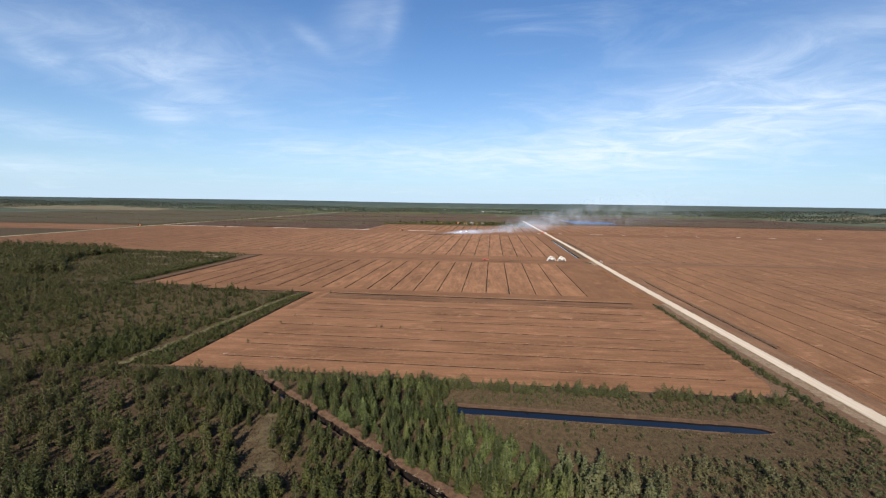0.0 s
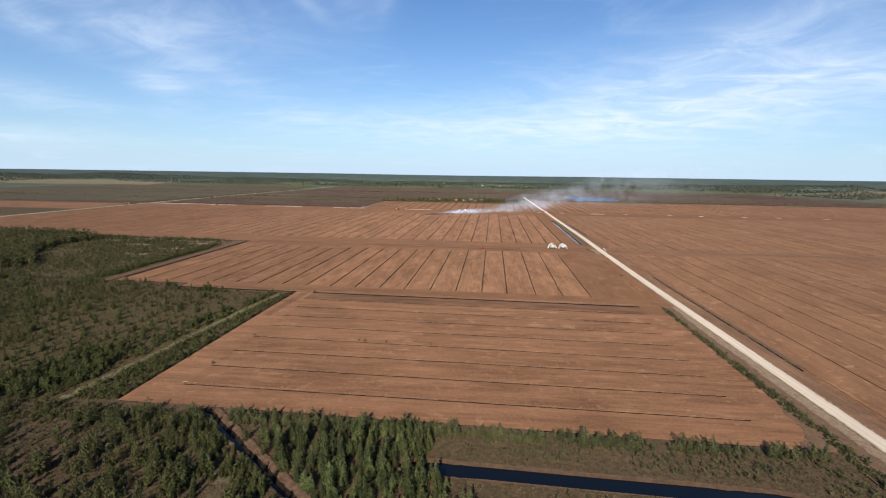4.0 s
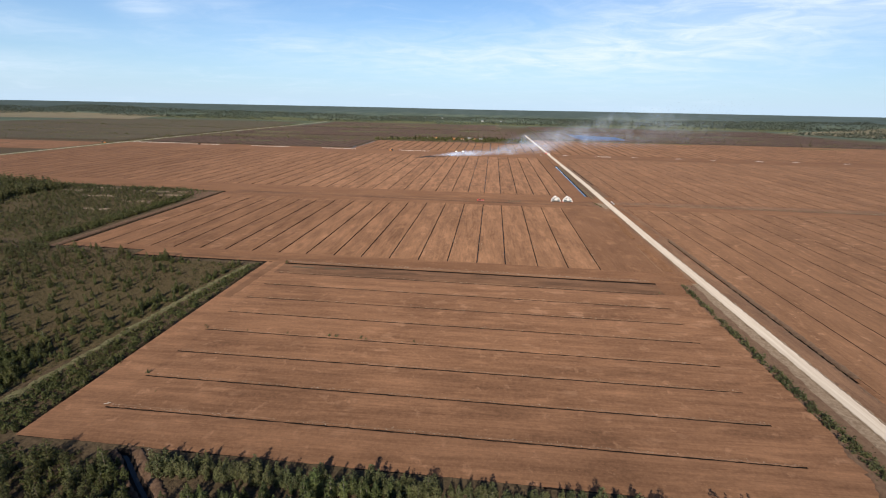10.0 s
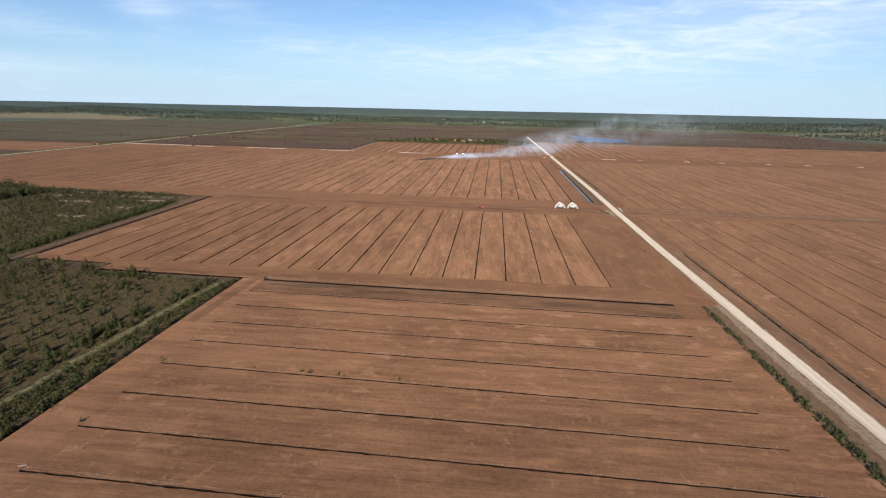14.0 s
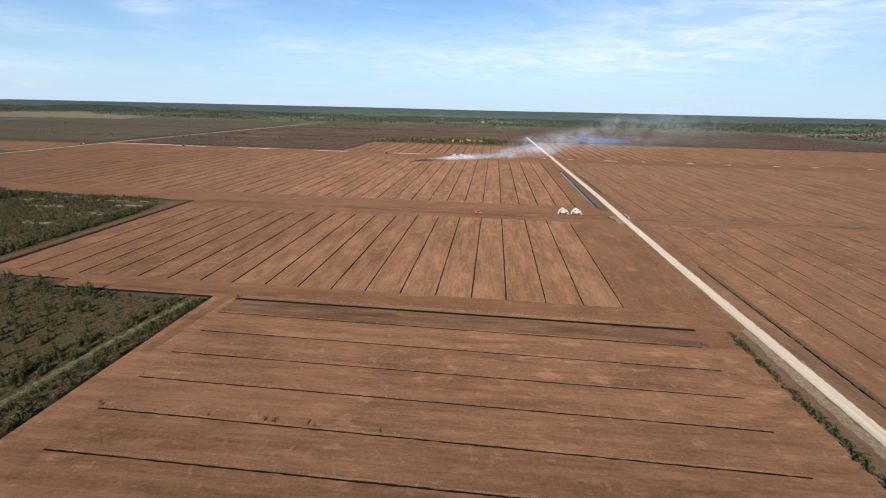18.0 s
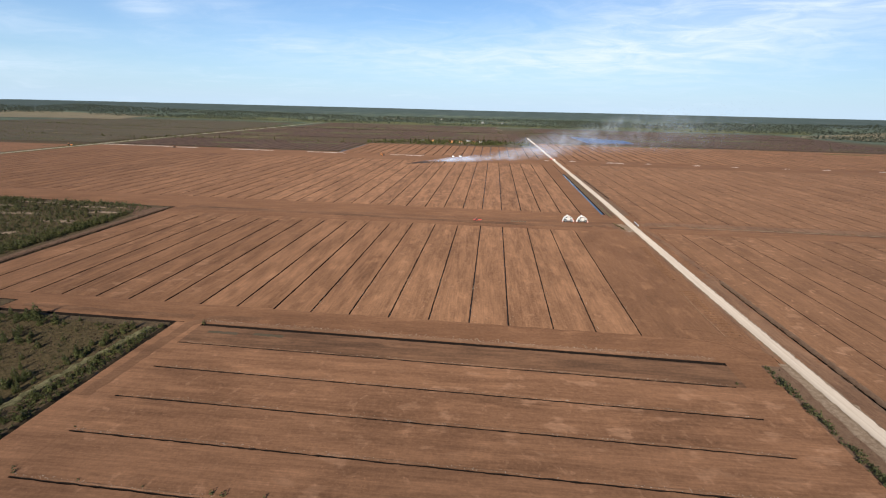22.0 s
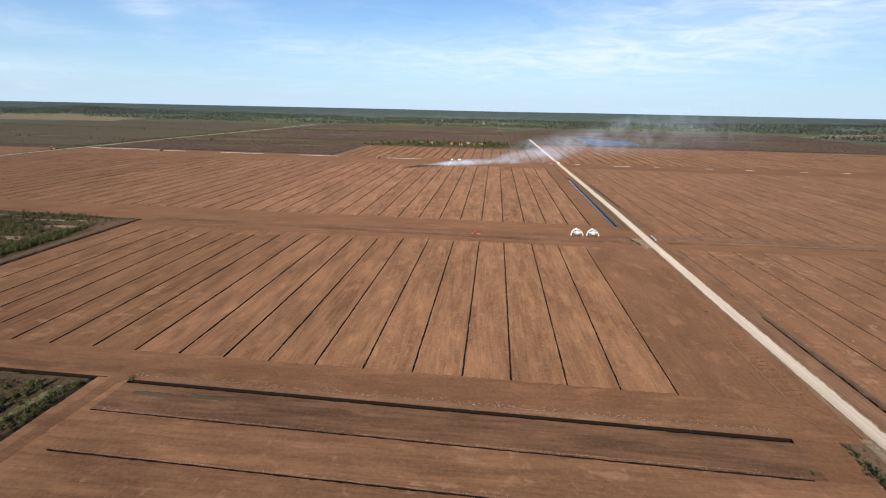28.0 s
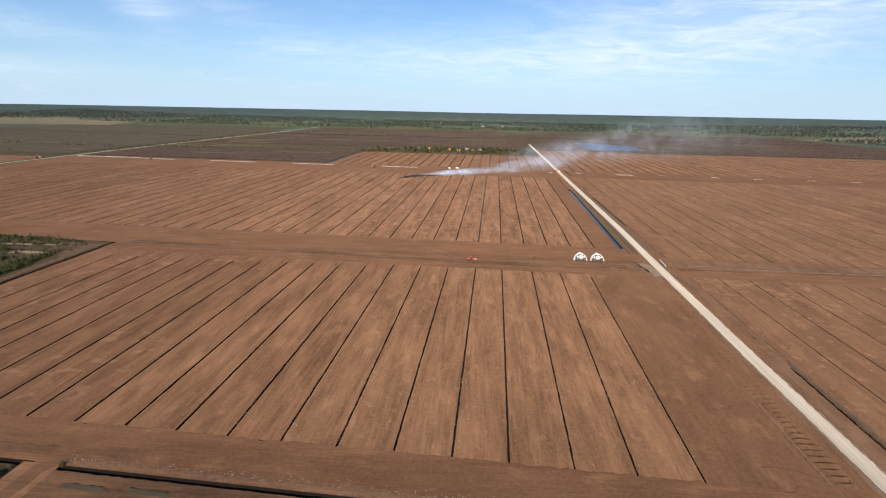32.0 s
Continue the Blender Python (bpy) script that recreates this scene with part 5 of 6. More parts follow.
shrubs("track_grass", "dry grass tufts along the bog track", [(-184, -188), (-178, -148), (-175.5, -100), (-166, -20), (-161, -20), (-170.5, -100), (-173.5, -148), (-177, -188)], 1.0, 0.30, M_DRYGRASS, 0.75, 0.08, 35)
shrubs("heather_west", "low heather over the open western bog", [(-260, -190), (-184, -190), (-168, -22), (-249, -16), (-252, -6), (-330, 0), (-400, -60)], 1.1, 0.28, M_BOGGREEN, 0.85, 0.04, 32, 2)
shrubs("bog_sedge", "pale dry sedge among the heather of the western bog", [(-260, -190), (-186, -190), (-170, -24), (-249, -18), (-330, -2), (-380, -60)], 1.5, 0.22, M_DRYGRASS, 0.7, 0.08, 75, 2)
shrubs("corner_heather", "brown heather at the corner of the bog", [(-300, -60), (-170, -60), (-160, -21), (-249, -16), (-252, -8), (-300, -4)], 1.7, 0.4, M_SHRUB, 0.8, 0.1, 37)
shrubs("corner_weeds", "low weeds at the field corner beside the hedge", [(86, -196), (101, -196), (101.5, -168), (97.5, -181)], 1.3, 0.28, M_WILLOW, 0.55, 0.1, 73)
shrubs("roadside_weeds", "low weeds on the verge beside the hedge", [(99, -300), (101, -190), (103.5, -24), (110, -24), (111, -300)], 1.8, 0.26, M_SHRUB, 0.35, 0.2, 33)

# far woods: belts of conifers, too many to count
def belt(name, label, poly, spacing, lo, hi, mat, keep, patchy, scale, seed):
    q = scatter(poly, spacing, keep, patchy, scale, seed)
    return stuff(name, label, "trees", q, tall(len(q), lo, hi), DOTS, (M_BARK, mat), seed, 1.15 if lo < 4 else 1.5)


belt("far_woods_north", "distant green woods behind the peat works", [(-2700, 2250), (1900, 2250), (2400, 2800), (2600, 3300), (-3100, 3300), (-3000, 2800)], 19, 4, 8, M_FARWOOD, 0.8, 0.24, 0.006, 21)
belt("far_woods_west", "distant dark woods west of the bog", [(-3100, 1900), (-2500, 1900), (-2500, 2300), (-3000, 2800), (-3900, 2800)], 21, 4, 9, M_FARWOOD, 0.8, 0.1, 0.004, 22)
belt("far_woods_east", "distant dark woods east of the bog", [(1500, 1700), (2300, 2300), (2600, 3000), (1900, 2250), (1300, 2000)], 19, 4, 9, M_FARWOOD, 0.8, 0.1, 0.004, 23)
belt("workings_scrub", "scattered green scrub on the old peat workings", [(-840, 810), (-345, 810), (-330, 1190), (80, 1210), (30, 2150), (-820, 2150)], 30, 1.5, 4.5, M_BIRCH, 0.6, 0.35, 0.008, 26)
belt("workings_scrub_east", "scattered green scrub on the eastern workings", [(150, 1230), (1150, 1300), (1300, 2100), (160, 2140)], 34, 1.5, 4.0, M_BIRCH, 0.6, 0.4, 0.008, 27)
belt("western_scrub", "scattered scrub on the western heath", [(-1700, 820), (-890, 800), (-890, 2200), (-1800, 2200)], 17, 1.0, 3, M_PINE, 0.7, 0.3, 0.006, 25)
for n, line in enumerate(([(-880, 1000), (-1900, 1090)], [(-880, 1420), (-2000, 1560)], [(-855, 1655), (50, 1655)], [(130, 1205), (1180, 1290)], [(140, 1715), (1350, 1850)], [(-860, 1040), (-330, 1045)], [(-878, 700), (-856, 1500)], [(-852, 1500), (-862, 2200)], [(1100, 1290), (2200, 1500)])):
    (ax, ay), (bx, by) = line
    nx, ny = 6 * (ay - by) / math.hypot(bx - ax, by - ay), 6 * (bx - ax) / math.hypot(bx - ax, by - ay)
    belt("hedgerow", "far line of green scrub between the workings", [(ax - nx, ay - ny), (bx - nx, by - ny), (bx + nx, by + ny), (ax + nx, ay + ny)], 7, 1.5, 5, M_BIRCH, 0.7, 0.25, 0.02, 40 + n)
belt("village_trees", "green trees round the houses by the peat field", [(-330, 1045), (-140, 1050), (110, 1075), (110, 1190), (-150, 1190), (-330, 1080)], 9, 3, 8, M_BIRCH, 0.85, 0.15, 0.05, 24)
shrubs("ditch_weeds_east", "green weeds in the overgrown ditch", [(172, 220.8), (560, 208.8), (560, 211.2), (172, 223.2)], 2.2, 0.42, M_BIRCH, 0.5, 0.2, 39)
shrubs("ditch_weeds", "grey-green weeds along the roadside ditch", [(130.6, -122), (134.9, -122), (134.9, 84), (130.6, 84)], 0.7, 0.20, M_SHRUB, 0.7, 0.05, 36)
p = scatter([(105, 226), (108.5, 212), (111.5, 200), (110, 199), (106, 212), (103.5, 226)], 1.2, 0.7, 0.0, seed=17)
stuff("culvert_bushes", "low green weeds in the culvert ditch", "bushes", p, tall(len(p), 0.5, 1.4), BUSHES, (M_BARK, M_BIRCH), 17)


# ---- machines, rows, houses ----
def bm_mesh(name, bm, mat):
    me = bpy.data.meshes.new(name)
    bm.to_mesh(me)
    bm.free()
    me.materials.append(mat)
    return me


def box(bm, x0, x1, y0, y1, z0, z1, bevel=0.0):
    r = bmesh.ops.create_cube(bm, size=1.0, matrix=Matrix.Translation(((x0 + x1) / 2, (y0 + y1) / 2, (z0 + z1) / 2)) @ Matrix.Diagonal((x1 - x0, y1 - y0, z1 - z0, 1)))
    if bevel:
        es = list({e for v in r["verts"] for e in v.link_edges})
        bmesh.ops.bevel(bm, geom=es, offset=bevel, segments=2, affect="EDGES", profile=0.5)


def box_part(name, dims, mat, parent, bevel=0.06, label=""):
    bm = bmesh.new()
    box(bm, *dims, bevel)
    return part(name, bm_mesh(name, bm, mat), parent, label)


def wheel(parent, x, y, r, w, rim_mat):
    """A tyre with a rim, axle along y."""
    bm = bmesh.new()
    prof = [(r * 0.55, -w / 2), (r * 0.92, -w / 2), (r, -w * 0.32), (r, w * 0.32), (r * 0.92, w / 2), (r * 0.55, w / 2)]
    n = 18
    vs = [[bm.verts.new((x + p * math.cos(a), y + q, r + p * math.sin(a))) for p, q in prof] for a in (2 * math.pi * i / n for i in range(n))]
    for i in range(n):
        for j in range(len(prof)):
            a, b = vs[i], vs[(i + 1) % n]
            k = (j + 1) % len(prof)
            bm.faces.new((a[j], a[k], b[k], b[j]))
    bmesh.ops.recalc_face_normals(bm, faces=bm.faces)
    tyre = part("wheel", bm_mesh("wheel", bm, M_RUBBER), parent)
    bm = bmesh.new()
    bmesh.ops.create_cone(bm, cap_ends=True, segments=14, radius1=r * 0.56, radius2=r * 0.5, depth=w * 0.8, matrix=Matrix.Translation((x, y, r)) @ Matrix.Rotation(math.pi / 2, 4, "X"))
    part("rim", bm_mesh("rim", bm, rim_mat), tyre)
    return tyre


def frame_piece(parent, name, a, b, r, mat, label=""):
    """A stout bar between two points."""
    v, f = tube(a, b, r, r, 6)
    return part(name, mesh_of(name, v, f, mat), parent, label)


def harvester():
    """Peat vacuum harvester: faceted white hood of sloping panels over a hopper, pipes between, big wheels."""
    top = tagged(new("peat_harvester"), "white faceted peat harvester with red trim parked on the strip", "machine", "peat harvesters on the turning strip")
    # added black block: stands in for the shade inside the hood
    box_part("engine_room", (-3.6, 3.6, -0.5, 1.5, 1.2, 4.4), M_RUBBER, top, 0.4)
    outline = [(-5.2, 1.3), (-4.6, 3.6), (-3.2, 5.3), (-0.9, 5.9), (1.9, 5.5), (3.9, 4.1), (5.1, 1.4)]
    for (xa, za), (xb, zb) in zip(outline[:-1], outline[1:]):
        n = np.array([-(zb - za), xb - xa])
        n = n / np.linalg.norm(n) * 0.42
        v = [(x, y, z) for y in (-1.0, 0.5) for x, z in ((xa, za), (xb, zb), (xb - n[0], zb - n[1]), (xa - n[0], za - n[1]))]
        part("hood_panel", mesh_of("hood_panel", v, [(0, 1, 2, 3), (7, 6, 5, 4), (0, 4, 5, 1), (1, 5, 6, 2), (2, 6, 7, 3), (3, 7, 4, 0)], M_WHITE if xa < 1 else M_SHEET), top)
    hop = mesh_of("hopper", [(-1.3, -1.5, 4.6), (1.5, -1.5, 4.6), (1.9, -1.5, 3.1), (0.9, -1.5, 1.7), (-0.8, -1.5, 1.7), (-1.7, -1.5, 3.1)] + [(x * 0.8, -0.3, z) for x, z in ((-1.3, 4.6), (1.5, 4.6), (1.9, 3.1), (0.9, 1.7), (-0.8, 1.7), (-1.7, 3.1))],
                  [(5, 4, 3, 2, 1, 0)] + [(i, (i + 1) % 6, (i + 1) % 6 + 6, i + 6) for i in range(6)], M_SHEET)
    part("hopper", hop, top, "grey-white steel hopper")
    box_part("chassis", (-4.4, 4.4, -0.9, 0.9, 0.9, 1.5), M_STEEL, top)
    box_part("cab", (-2.0, -0.3, -1.0, 0.8, 5.6, 6.5), M_WHITE, top, 0.15)
    for x0, z0, x1, z1 in ((-1.5, 3.6, -4.2, 3.0), (1.7, 3.6, 4.2, 2.9), (-1.4, 2.2, -4.4, 1.6), (1.3, 2.2, 4.5, 1.6), (-2.9, 5.0, -2.4, 2.0), (3.0, 4.6, 2.6, 2.0)):
        frame_piece(top, "suction_pipe", (x0, -1.1, z0), (x1, -1.1, z1), 0.24, M_WHITE)
    for x in (-5.0, 4.9):
        leg = box_part("suction_leg", (x - 0.3, x + 0.3, -1.3, 1.3, 0.15, 1.7), M_WHITE, top, 0.1)
        box_part("nozzle", (x - 0.55, x + 0.55, -1.5, 1.5, 0.05, 0.35), M_RED, leg, 0.08)
    for x in (-2.9, 2.9):
        for y in (-1.5, 1.6):
            wheel(top, x, y, 1.25, 0.9, M_STEEL)
    box_part("rear_light_bar", (4.6, 4.9, -1.25, -1.1, 1.8, 2.7), M_RED, top, 0.03)
    return top


h1 = harvester()
h1.matrix_world = pose(64.4, 225.6, 0, 0, 0, 4) @ Matrix.Scale(0.97, 4)
copy_thing(h1, pose(77.2, 226.0, 0, 0, 0, 2))


def tractor(name, label, group, body, m, scale=1.0):
    """Tractor with bonnet, cab, roof, exhaust and four wheels."""
    top = tagged(new(name), label, "tractor", group)
    box_part("bonnet", (0.4, 2.6, -0.55, 0.55, 0.9, 1.7), body, top, 0.12)
    cab = box_part("cab", (-1.1, 0.5, -0.8, 0.8, 1.1, 2.6), M_GLASS, top, 0.1)
    box_part("roof", (-1.25, 0.65, -0.9, 0.9, 2.6, 2.78), body, cab, 0.06)
    box_part("chassis", (-1.5, 2.5, -0.4, 0.4, 0.6, 1.1), M_STEEL, top, 0.05)
    bm = bmesh.new()
    bmesh.ops.create_cone(bm, cap_ends=True, segments=10, radius1=0.07, radius2=0.06, depth=1.2, matrix=Matrix.Translation((0.8, 0.4, 2.2)))
    part("exhaust", bm_mesh("exhaust", bm, M_STEEL), top)
    for y in (-0.95, 0.95):
        wheel(top, -0.8, y, 0.9, 0.55, body)
        wheel(top, 1.9, y, 0.6, 0.42, body)
    top.matrix_world = m @ Matrix.Scale(scale, 4)
    return top


def trailer(name, label, body, m):
    top = tagged(new(name), label, "trailer")
    box_part("bed", (-2.4, 2.4, -1.1, 1.1, 0.9, 1.1), M_STEEL, top, 0.04)
    for nm, d in (("side_board", (-2.4, 2.4, -1.15, -1.05, 1.1, 2.0)), ("side_board", (-2.4, 2.4, 1.05, 1.15, 1.1, 2.0)), ("end_board", (-2.45, -2.35, -1.05, 1.05, 1.1, 2.0)), ("end_board", (2.35, 2.45, -1.05, 1.05, 1.1, 2.0))):
        box_part(nm, d, body, top, 0.02)
    box_part("drawbar", (2.4, 4.0, -0.12, 0.12, 0.75, 0.95), M_STEEL, top, 0.02)
    for y in (-1.1, 1.1):
        wheel(top, -0.9, y, 0.55, 0.4, M_STEEL)
    top.matrix_world = m
    return top


tractor("tractor", "red tractor with a trailer on the turning strip", "tractors", M_RED, pose(-19.6, 215.2, 0, 0, 0, 182), 0.85)
trailer("trailer", "red-boarded flat trailer behind the tractor", M_RED, pose(-16.0, 215.2, 0, 0, 0, 182) @ Matrix.Scale(0.6, 4))
tractor("loader", "orange loader parked by the western road", "tractors", M_ORANGE, pose(-879, 736, 0.1, 0, 0, 20), 1.9)
tractor("loader", "orange loader beside the covered peat rows", "tractors", M_ORANGE, pose(-217, 744, 0.0, 0, 0, 160), 1.8)
tractor("loader", "small orange machine between the covered rows", "tractors", M_ORANGE, pose(-673, 772, 0.0, 0, 0, 90), 1.5)


def van(name, label, m, body, length=5.6):
    """Delivery van or lorry: body, cab windows, wheels, lights."""
    top = tagged(new(name), label, "vehicle", "vehicles on the gravel road")
    h = length / 2
    box_part("body", (-h, h - 1.6, -1.0, 1.0, 0.5, 2.5), body, top, 0.12)
    cab = box_part("cab", (h - 1.62, h, -0.95, 0.95, 0.5, 2.05), body, top, 0.2)
    box_part("windscreen", (h - 0.55, h + 0.02, -0.82, 0.82, 1.35, 1.9), M_GLASS, cab, 0.05)
    box_part("bumper", (h - 0.05, h + 0.1, -0.9, 0.9, 0.45, 0.7), M_RUBBER, top, 0.03)
    for x in (-h + 1.1, h - 1.0):
        for y in (-0.9, 0.9):
            wheel(top, x, y, 0.38, 0.26, M_STEEL)
    for y in (-0.7, 0.7):
        box_part("headlight", (h, h + 0.06, y - 0.15, y + 0.15, 0.85, 1.05), M_SHEET, top, 0.02)
    top.matrix_world = m
    return top




def guard_rail():
    """White road barrier: broad rail with a folded lip on stout posts."""
    top = tagged(new("guard_rail"), "low white guard rail on the road's edge at the culvert", "barrier")
    box_part("rail", (-0.34, 0.30, -7.2, 7.2, 0.35, 1.05), M_WHITE, top, 0.05)
    box_part("lip", (-0.28, -0.12, -7.2, 7.2, 0.74, 0.90), M_WHITE, top, 0.04)
    for i in range(8):
        y = -6.8 + i * 13.6 / 7
        box_part("post", (0.12, 0.34, y - 0.12, y + 0.12, -0.1, 0.95), M_WHITE, top, 0.03)
    top.matrix_world = pose(125.4, 225.2, 0.25, 0, 0, -2.5)


guard_rail()
van("white_lorry", "white lorry at the crossing far up the road", pose(124, 752, 0.3, 0, 0, 85), M_WHITE, 7.5)
van("red_lorry", "red lorry at the crossing far up the road", pose(119, 764, 0.3, 0, 0, 20), M_RED, 4.2)
van("white_van_far", "white van beside the burning peat", pose(-62, 762, 0.02, 0, 0, 5), M_WHITE, 5.6)
van("white_van_far", "small white van beside the burning peat", pose(-76, 757, 0.02, 0, 0, 5), M_WHITE, 4.4)


def covered_row(u0, u1, v):
    """A long stack of peat under white film: rounded mound with wrinkled cover and weights along its foot."""
    top = tagged(new("covered_peat_row"), "long low peat stack covered with white plastic film", "peat stack", "covered peat rows")
    n = max(4, int((u1 - u0) / 4))
    us = np.linspace(u0, u1, n)
    off = np.array([-2.2, -1.7, -0.9, 0, 0.9, 1.7, 2.2]) * 0.36
    zz = np.array([-0.05, 0.5, 1.15, 1.4, 1.15, 0.5, -0.05]) * 0.36
    taper = np.clip(np.minimum(us - u0, u1 - us) / 2.5, 0.08, 1)[:, None]
    A, B = np.repeat(us[:, None], 7, 1), v + off[None] * (1 + rng.normal(0, 0.05, (n, 7)))
    Z = zz[None] * taper * (1 + rng.normal(0, 0.06, (n, 7)))
    x, y = uv(A, B)
    part("film", mesh_of("film", np.stack([x, y, Z], -1).reshape(-1, 3), grid_faces(n, 7)[:, ::-1], M_SHEET, True), top)
    x, y = uv(np.array([u0, u1, u1, u0]), v + np.array([-1.8, -1.8, -1.5, -1.5]))
    part("weight_strip", mesh_of("weight_strip", [(x[i], y[i], z) for z in (0.0, 0.18) for i in range(4)], [(0, 1, 5, 4), (1, 2, 6, 5), (2, 3, 7, 6), (3, 0, 4, 7), (4, 5, 6, 7)], M_TRACK), top)
    return top


for u0, u1, v in ((-868, -722, 773), (-718, -640, 763), (-566, -470, 761), (-397, -313, 760), (-220, -148, 758), (88, 99, 747), (136, 151, 748),
                  (205, 240, 744), (279, 292, 749), (367, 384, 748), (434, 450, 744), (523, 539, 745), (594, 612, 748), (690, 706, 748)):
    covered_row(u0, u1, v)


def blue_stacks():
    """Bundled peat stacks under blue film, row beside row."""
    for i in range(11):
        u0 = 290 + 13.5 * i
        top = tagged(new("blue_covered_stack"), "long peat stack under blue plastic film", "peat stack", "blue covered stacks")
        y0, y1 = 1235 + 4 * i, 1560 - 14 * i
        n = 12
        yy = np.linspace(y0, y1, n)
        off = np.array([-3.6, -2.6, 0, 2.6, 3.6])
        A = u0 + off[None] + rng.normal(0, 0.2, (n, 5))
        Z = np.array([-0.1, 1.6, 2.6, 1.6, -0.1])[None] * np.clip(np.minimum(yy - y0, y1 - yy) / 8, 0.1, 1)[:, None] + 0.1
        part("film", mesh_of("film", np.stack([A, np.repeat(yy[:, None], 5, 1), Z + 0.1], -1).reshape(-1, 3), grid_faces(n, 5), M_BLUE, False), top)


blue_stacks()


def house(x, y, w, d, h, turn, wall, roof, label):
    top = tagged(new("house"), label, "house", "houses by the peat field")
    box_part("wall", (-w / 2, w / 2, -d / 2, d / 2, 0, h), wall, top, 0.0)
    bm = bmesh.new()
    o = 0.5
    v = [bm.verts.new(c) for c in ((-w / 2 - o, -d / 2 - o, h - 0.2), (w / 2 + o, -d / 2 - o, h - 0.2), (w / 2 + o, d / 2 + o, h - 0.2), (-w / 2 - o, d / 2 + o, h - 0.2), (-w / 2 - o, 0, h + d * 0.4), (w / 2 + o, 0, h + d * 0.4))]
    for f in ((0, 1, 5, 4), (2, 3, 4, 5), (1, 2, 5), (3, 0, 4), (3, 2, 1, 0)):
        bm.faces.new([v[i] for i in f])
    r = part("roof", bm_mesh("roof", bm, roof), top)
    box_part("chimney", (w * 0.2, w * 0.2 + 0.8, -0.4, 0.4, h + d * 0.2, h + d * 0.4 + 0.9), M_ROOF, r, 0.03)
    for i in range(3):
        xx = -w / 2 + w * (i + 0.5) / 3
        win = box_part("window", (xx - 0.6, xx + 0.6, -d / 2 - 0.05, -d / 2 + 0.05, 1.0, 2.3), M_WHITE, top, 0.02)
        box_part("pane", (xx - 0.48, xx + 0.48, -d / 2 - 0.07, -d / 2 - 0.03, 1.12, 2.18), M_GLASS, win, 0.0)
    top.matrix_world = pose(x, y, float(ground_z(x, y)), 0, 0, turn) @ Matrix.Scale(0.75, 4)
    return top


house(-160, 1150, 12, 8, 3.6, 8, M_YELLOW, M_ROOF, "yellow house with an orange roof among trees")
house(-107, 1135, 14, 9, 4.0, -6, M_ORANGE, M_ROOF, "orange house with a clay roof among trees")
house(-80, 1128, 10, 8, 3.4, 15, M_WALL, M_ROOF, "small pale house with an orange roof")
house(-60, 1160, 16, 9, 4.2, 2, M_WALL, M_ROOF2, "pale long shed with a grey roof")
house(-44, 1140, 9, 7, 3.2, -12, M_YELLOW, M_ROOF, "small yellow house with an orange roof")
house(-26, 1150, 12, 8, 3.6, 5, M_WALL, M_ROOF2, "pale house with a grey roof")
house(-190, 1160, 12, 8, 3.4, 0, M_WALL, M_ROOF2, "grey-roofed shed beside the trees")
for i, (x, y) in enumerate(((-420, 3000), (-300, 2990), (-30, 2650), (80, 2660), (1700, 3100))):
    house(x, y, 16, 9, 4 + i % 3 * 2, i * 11, M_FARM, M_ROOF2, "large pale farm building among distant woods")


# ---- smoke over the burning peat ----
def smoke_material(name, strength, fade):
    m = bpy.data.materials.new(name)
    m.use_nodes = True
    nt = m.node_tree
    b = nt.nodes["Principled BSDF"]
    b.inputs["Base Color"].default_value = (0.50, 0.57, 0.72, 1)
    b.inputs["Roughness"].default_value = 1.0
    b.inputs["Specular IOR Level"].default_value = 0.0
    co = node(nt, "ShaderNodeUVMap").outputs[0]
    xyz = node(nt, "ShaderNodeSeparateXYZ", Vector=co).outputs
    n1 = ramp(nt, fbm(nt, place(nt, (0.02, 0.02, 0.030)), 1.0, 8, 0.60, 0.25), 0.22, 0.78)
    n2 = ramp(nt, fbm(nt, place(nt, (0.06, 0.06, 0.05)), 1.0, 6, 0.62, 0.2), 0.15, 0.80)
    side = maths(nt, "MULTIPLY", xyz[1], maths(nt, "SUBTRACT", 1.0, xyz[1]))
    side = maths(nt, "MULTIPLY", side, 4.0, clamp=True)
    ends = maths(nt, "MULTIPLY", ramp(nt, xyz[0], 0.0, 0.03), ramp(nt, xyz[0], 1.0, fade))
    al = maths(nt, "MULTIPLY", maths(nt, "MULTIPLY", n1, n2), maths(nt, "MULTIPLY", maths(nt, "POWER", side, 1.3), ends))
    al = maths(nt, "MULTIPLY", al, strength, clamp=True)
    nt.links.new(al, b.inputs["Alpha"])
    return m


M_SMOKE = smoke_material("thin_white_smoke", 0.66, 0.40)
M_HAZE = smoke_material("faint_blue_smoke", 0.22, 0.4)


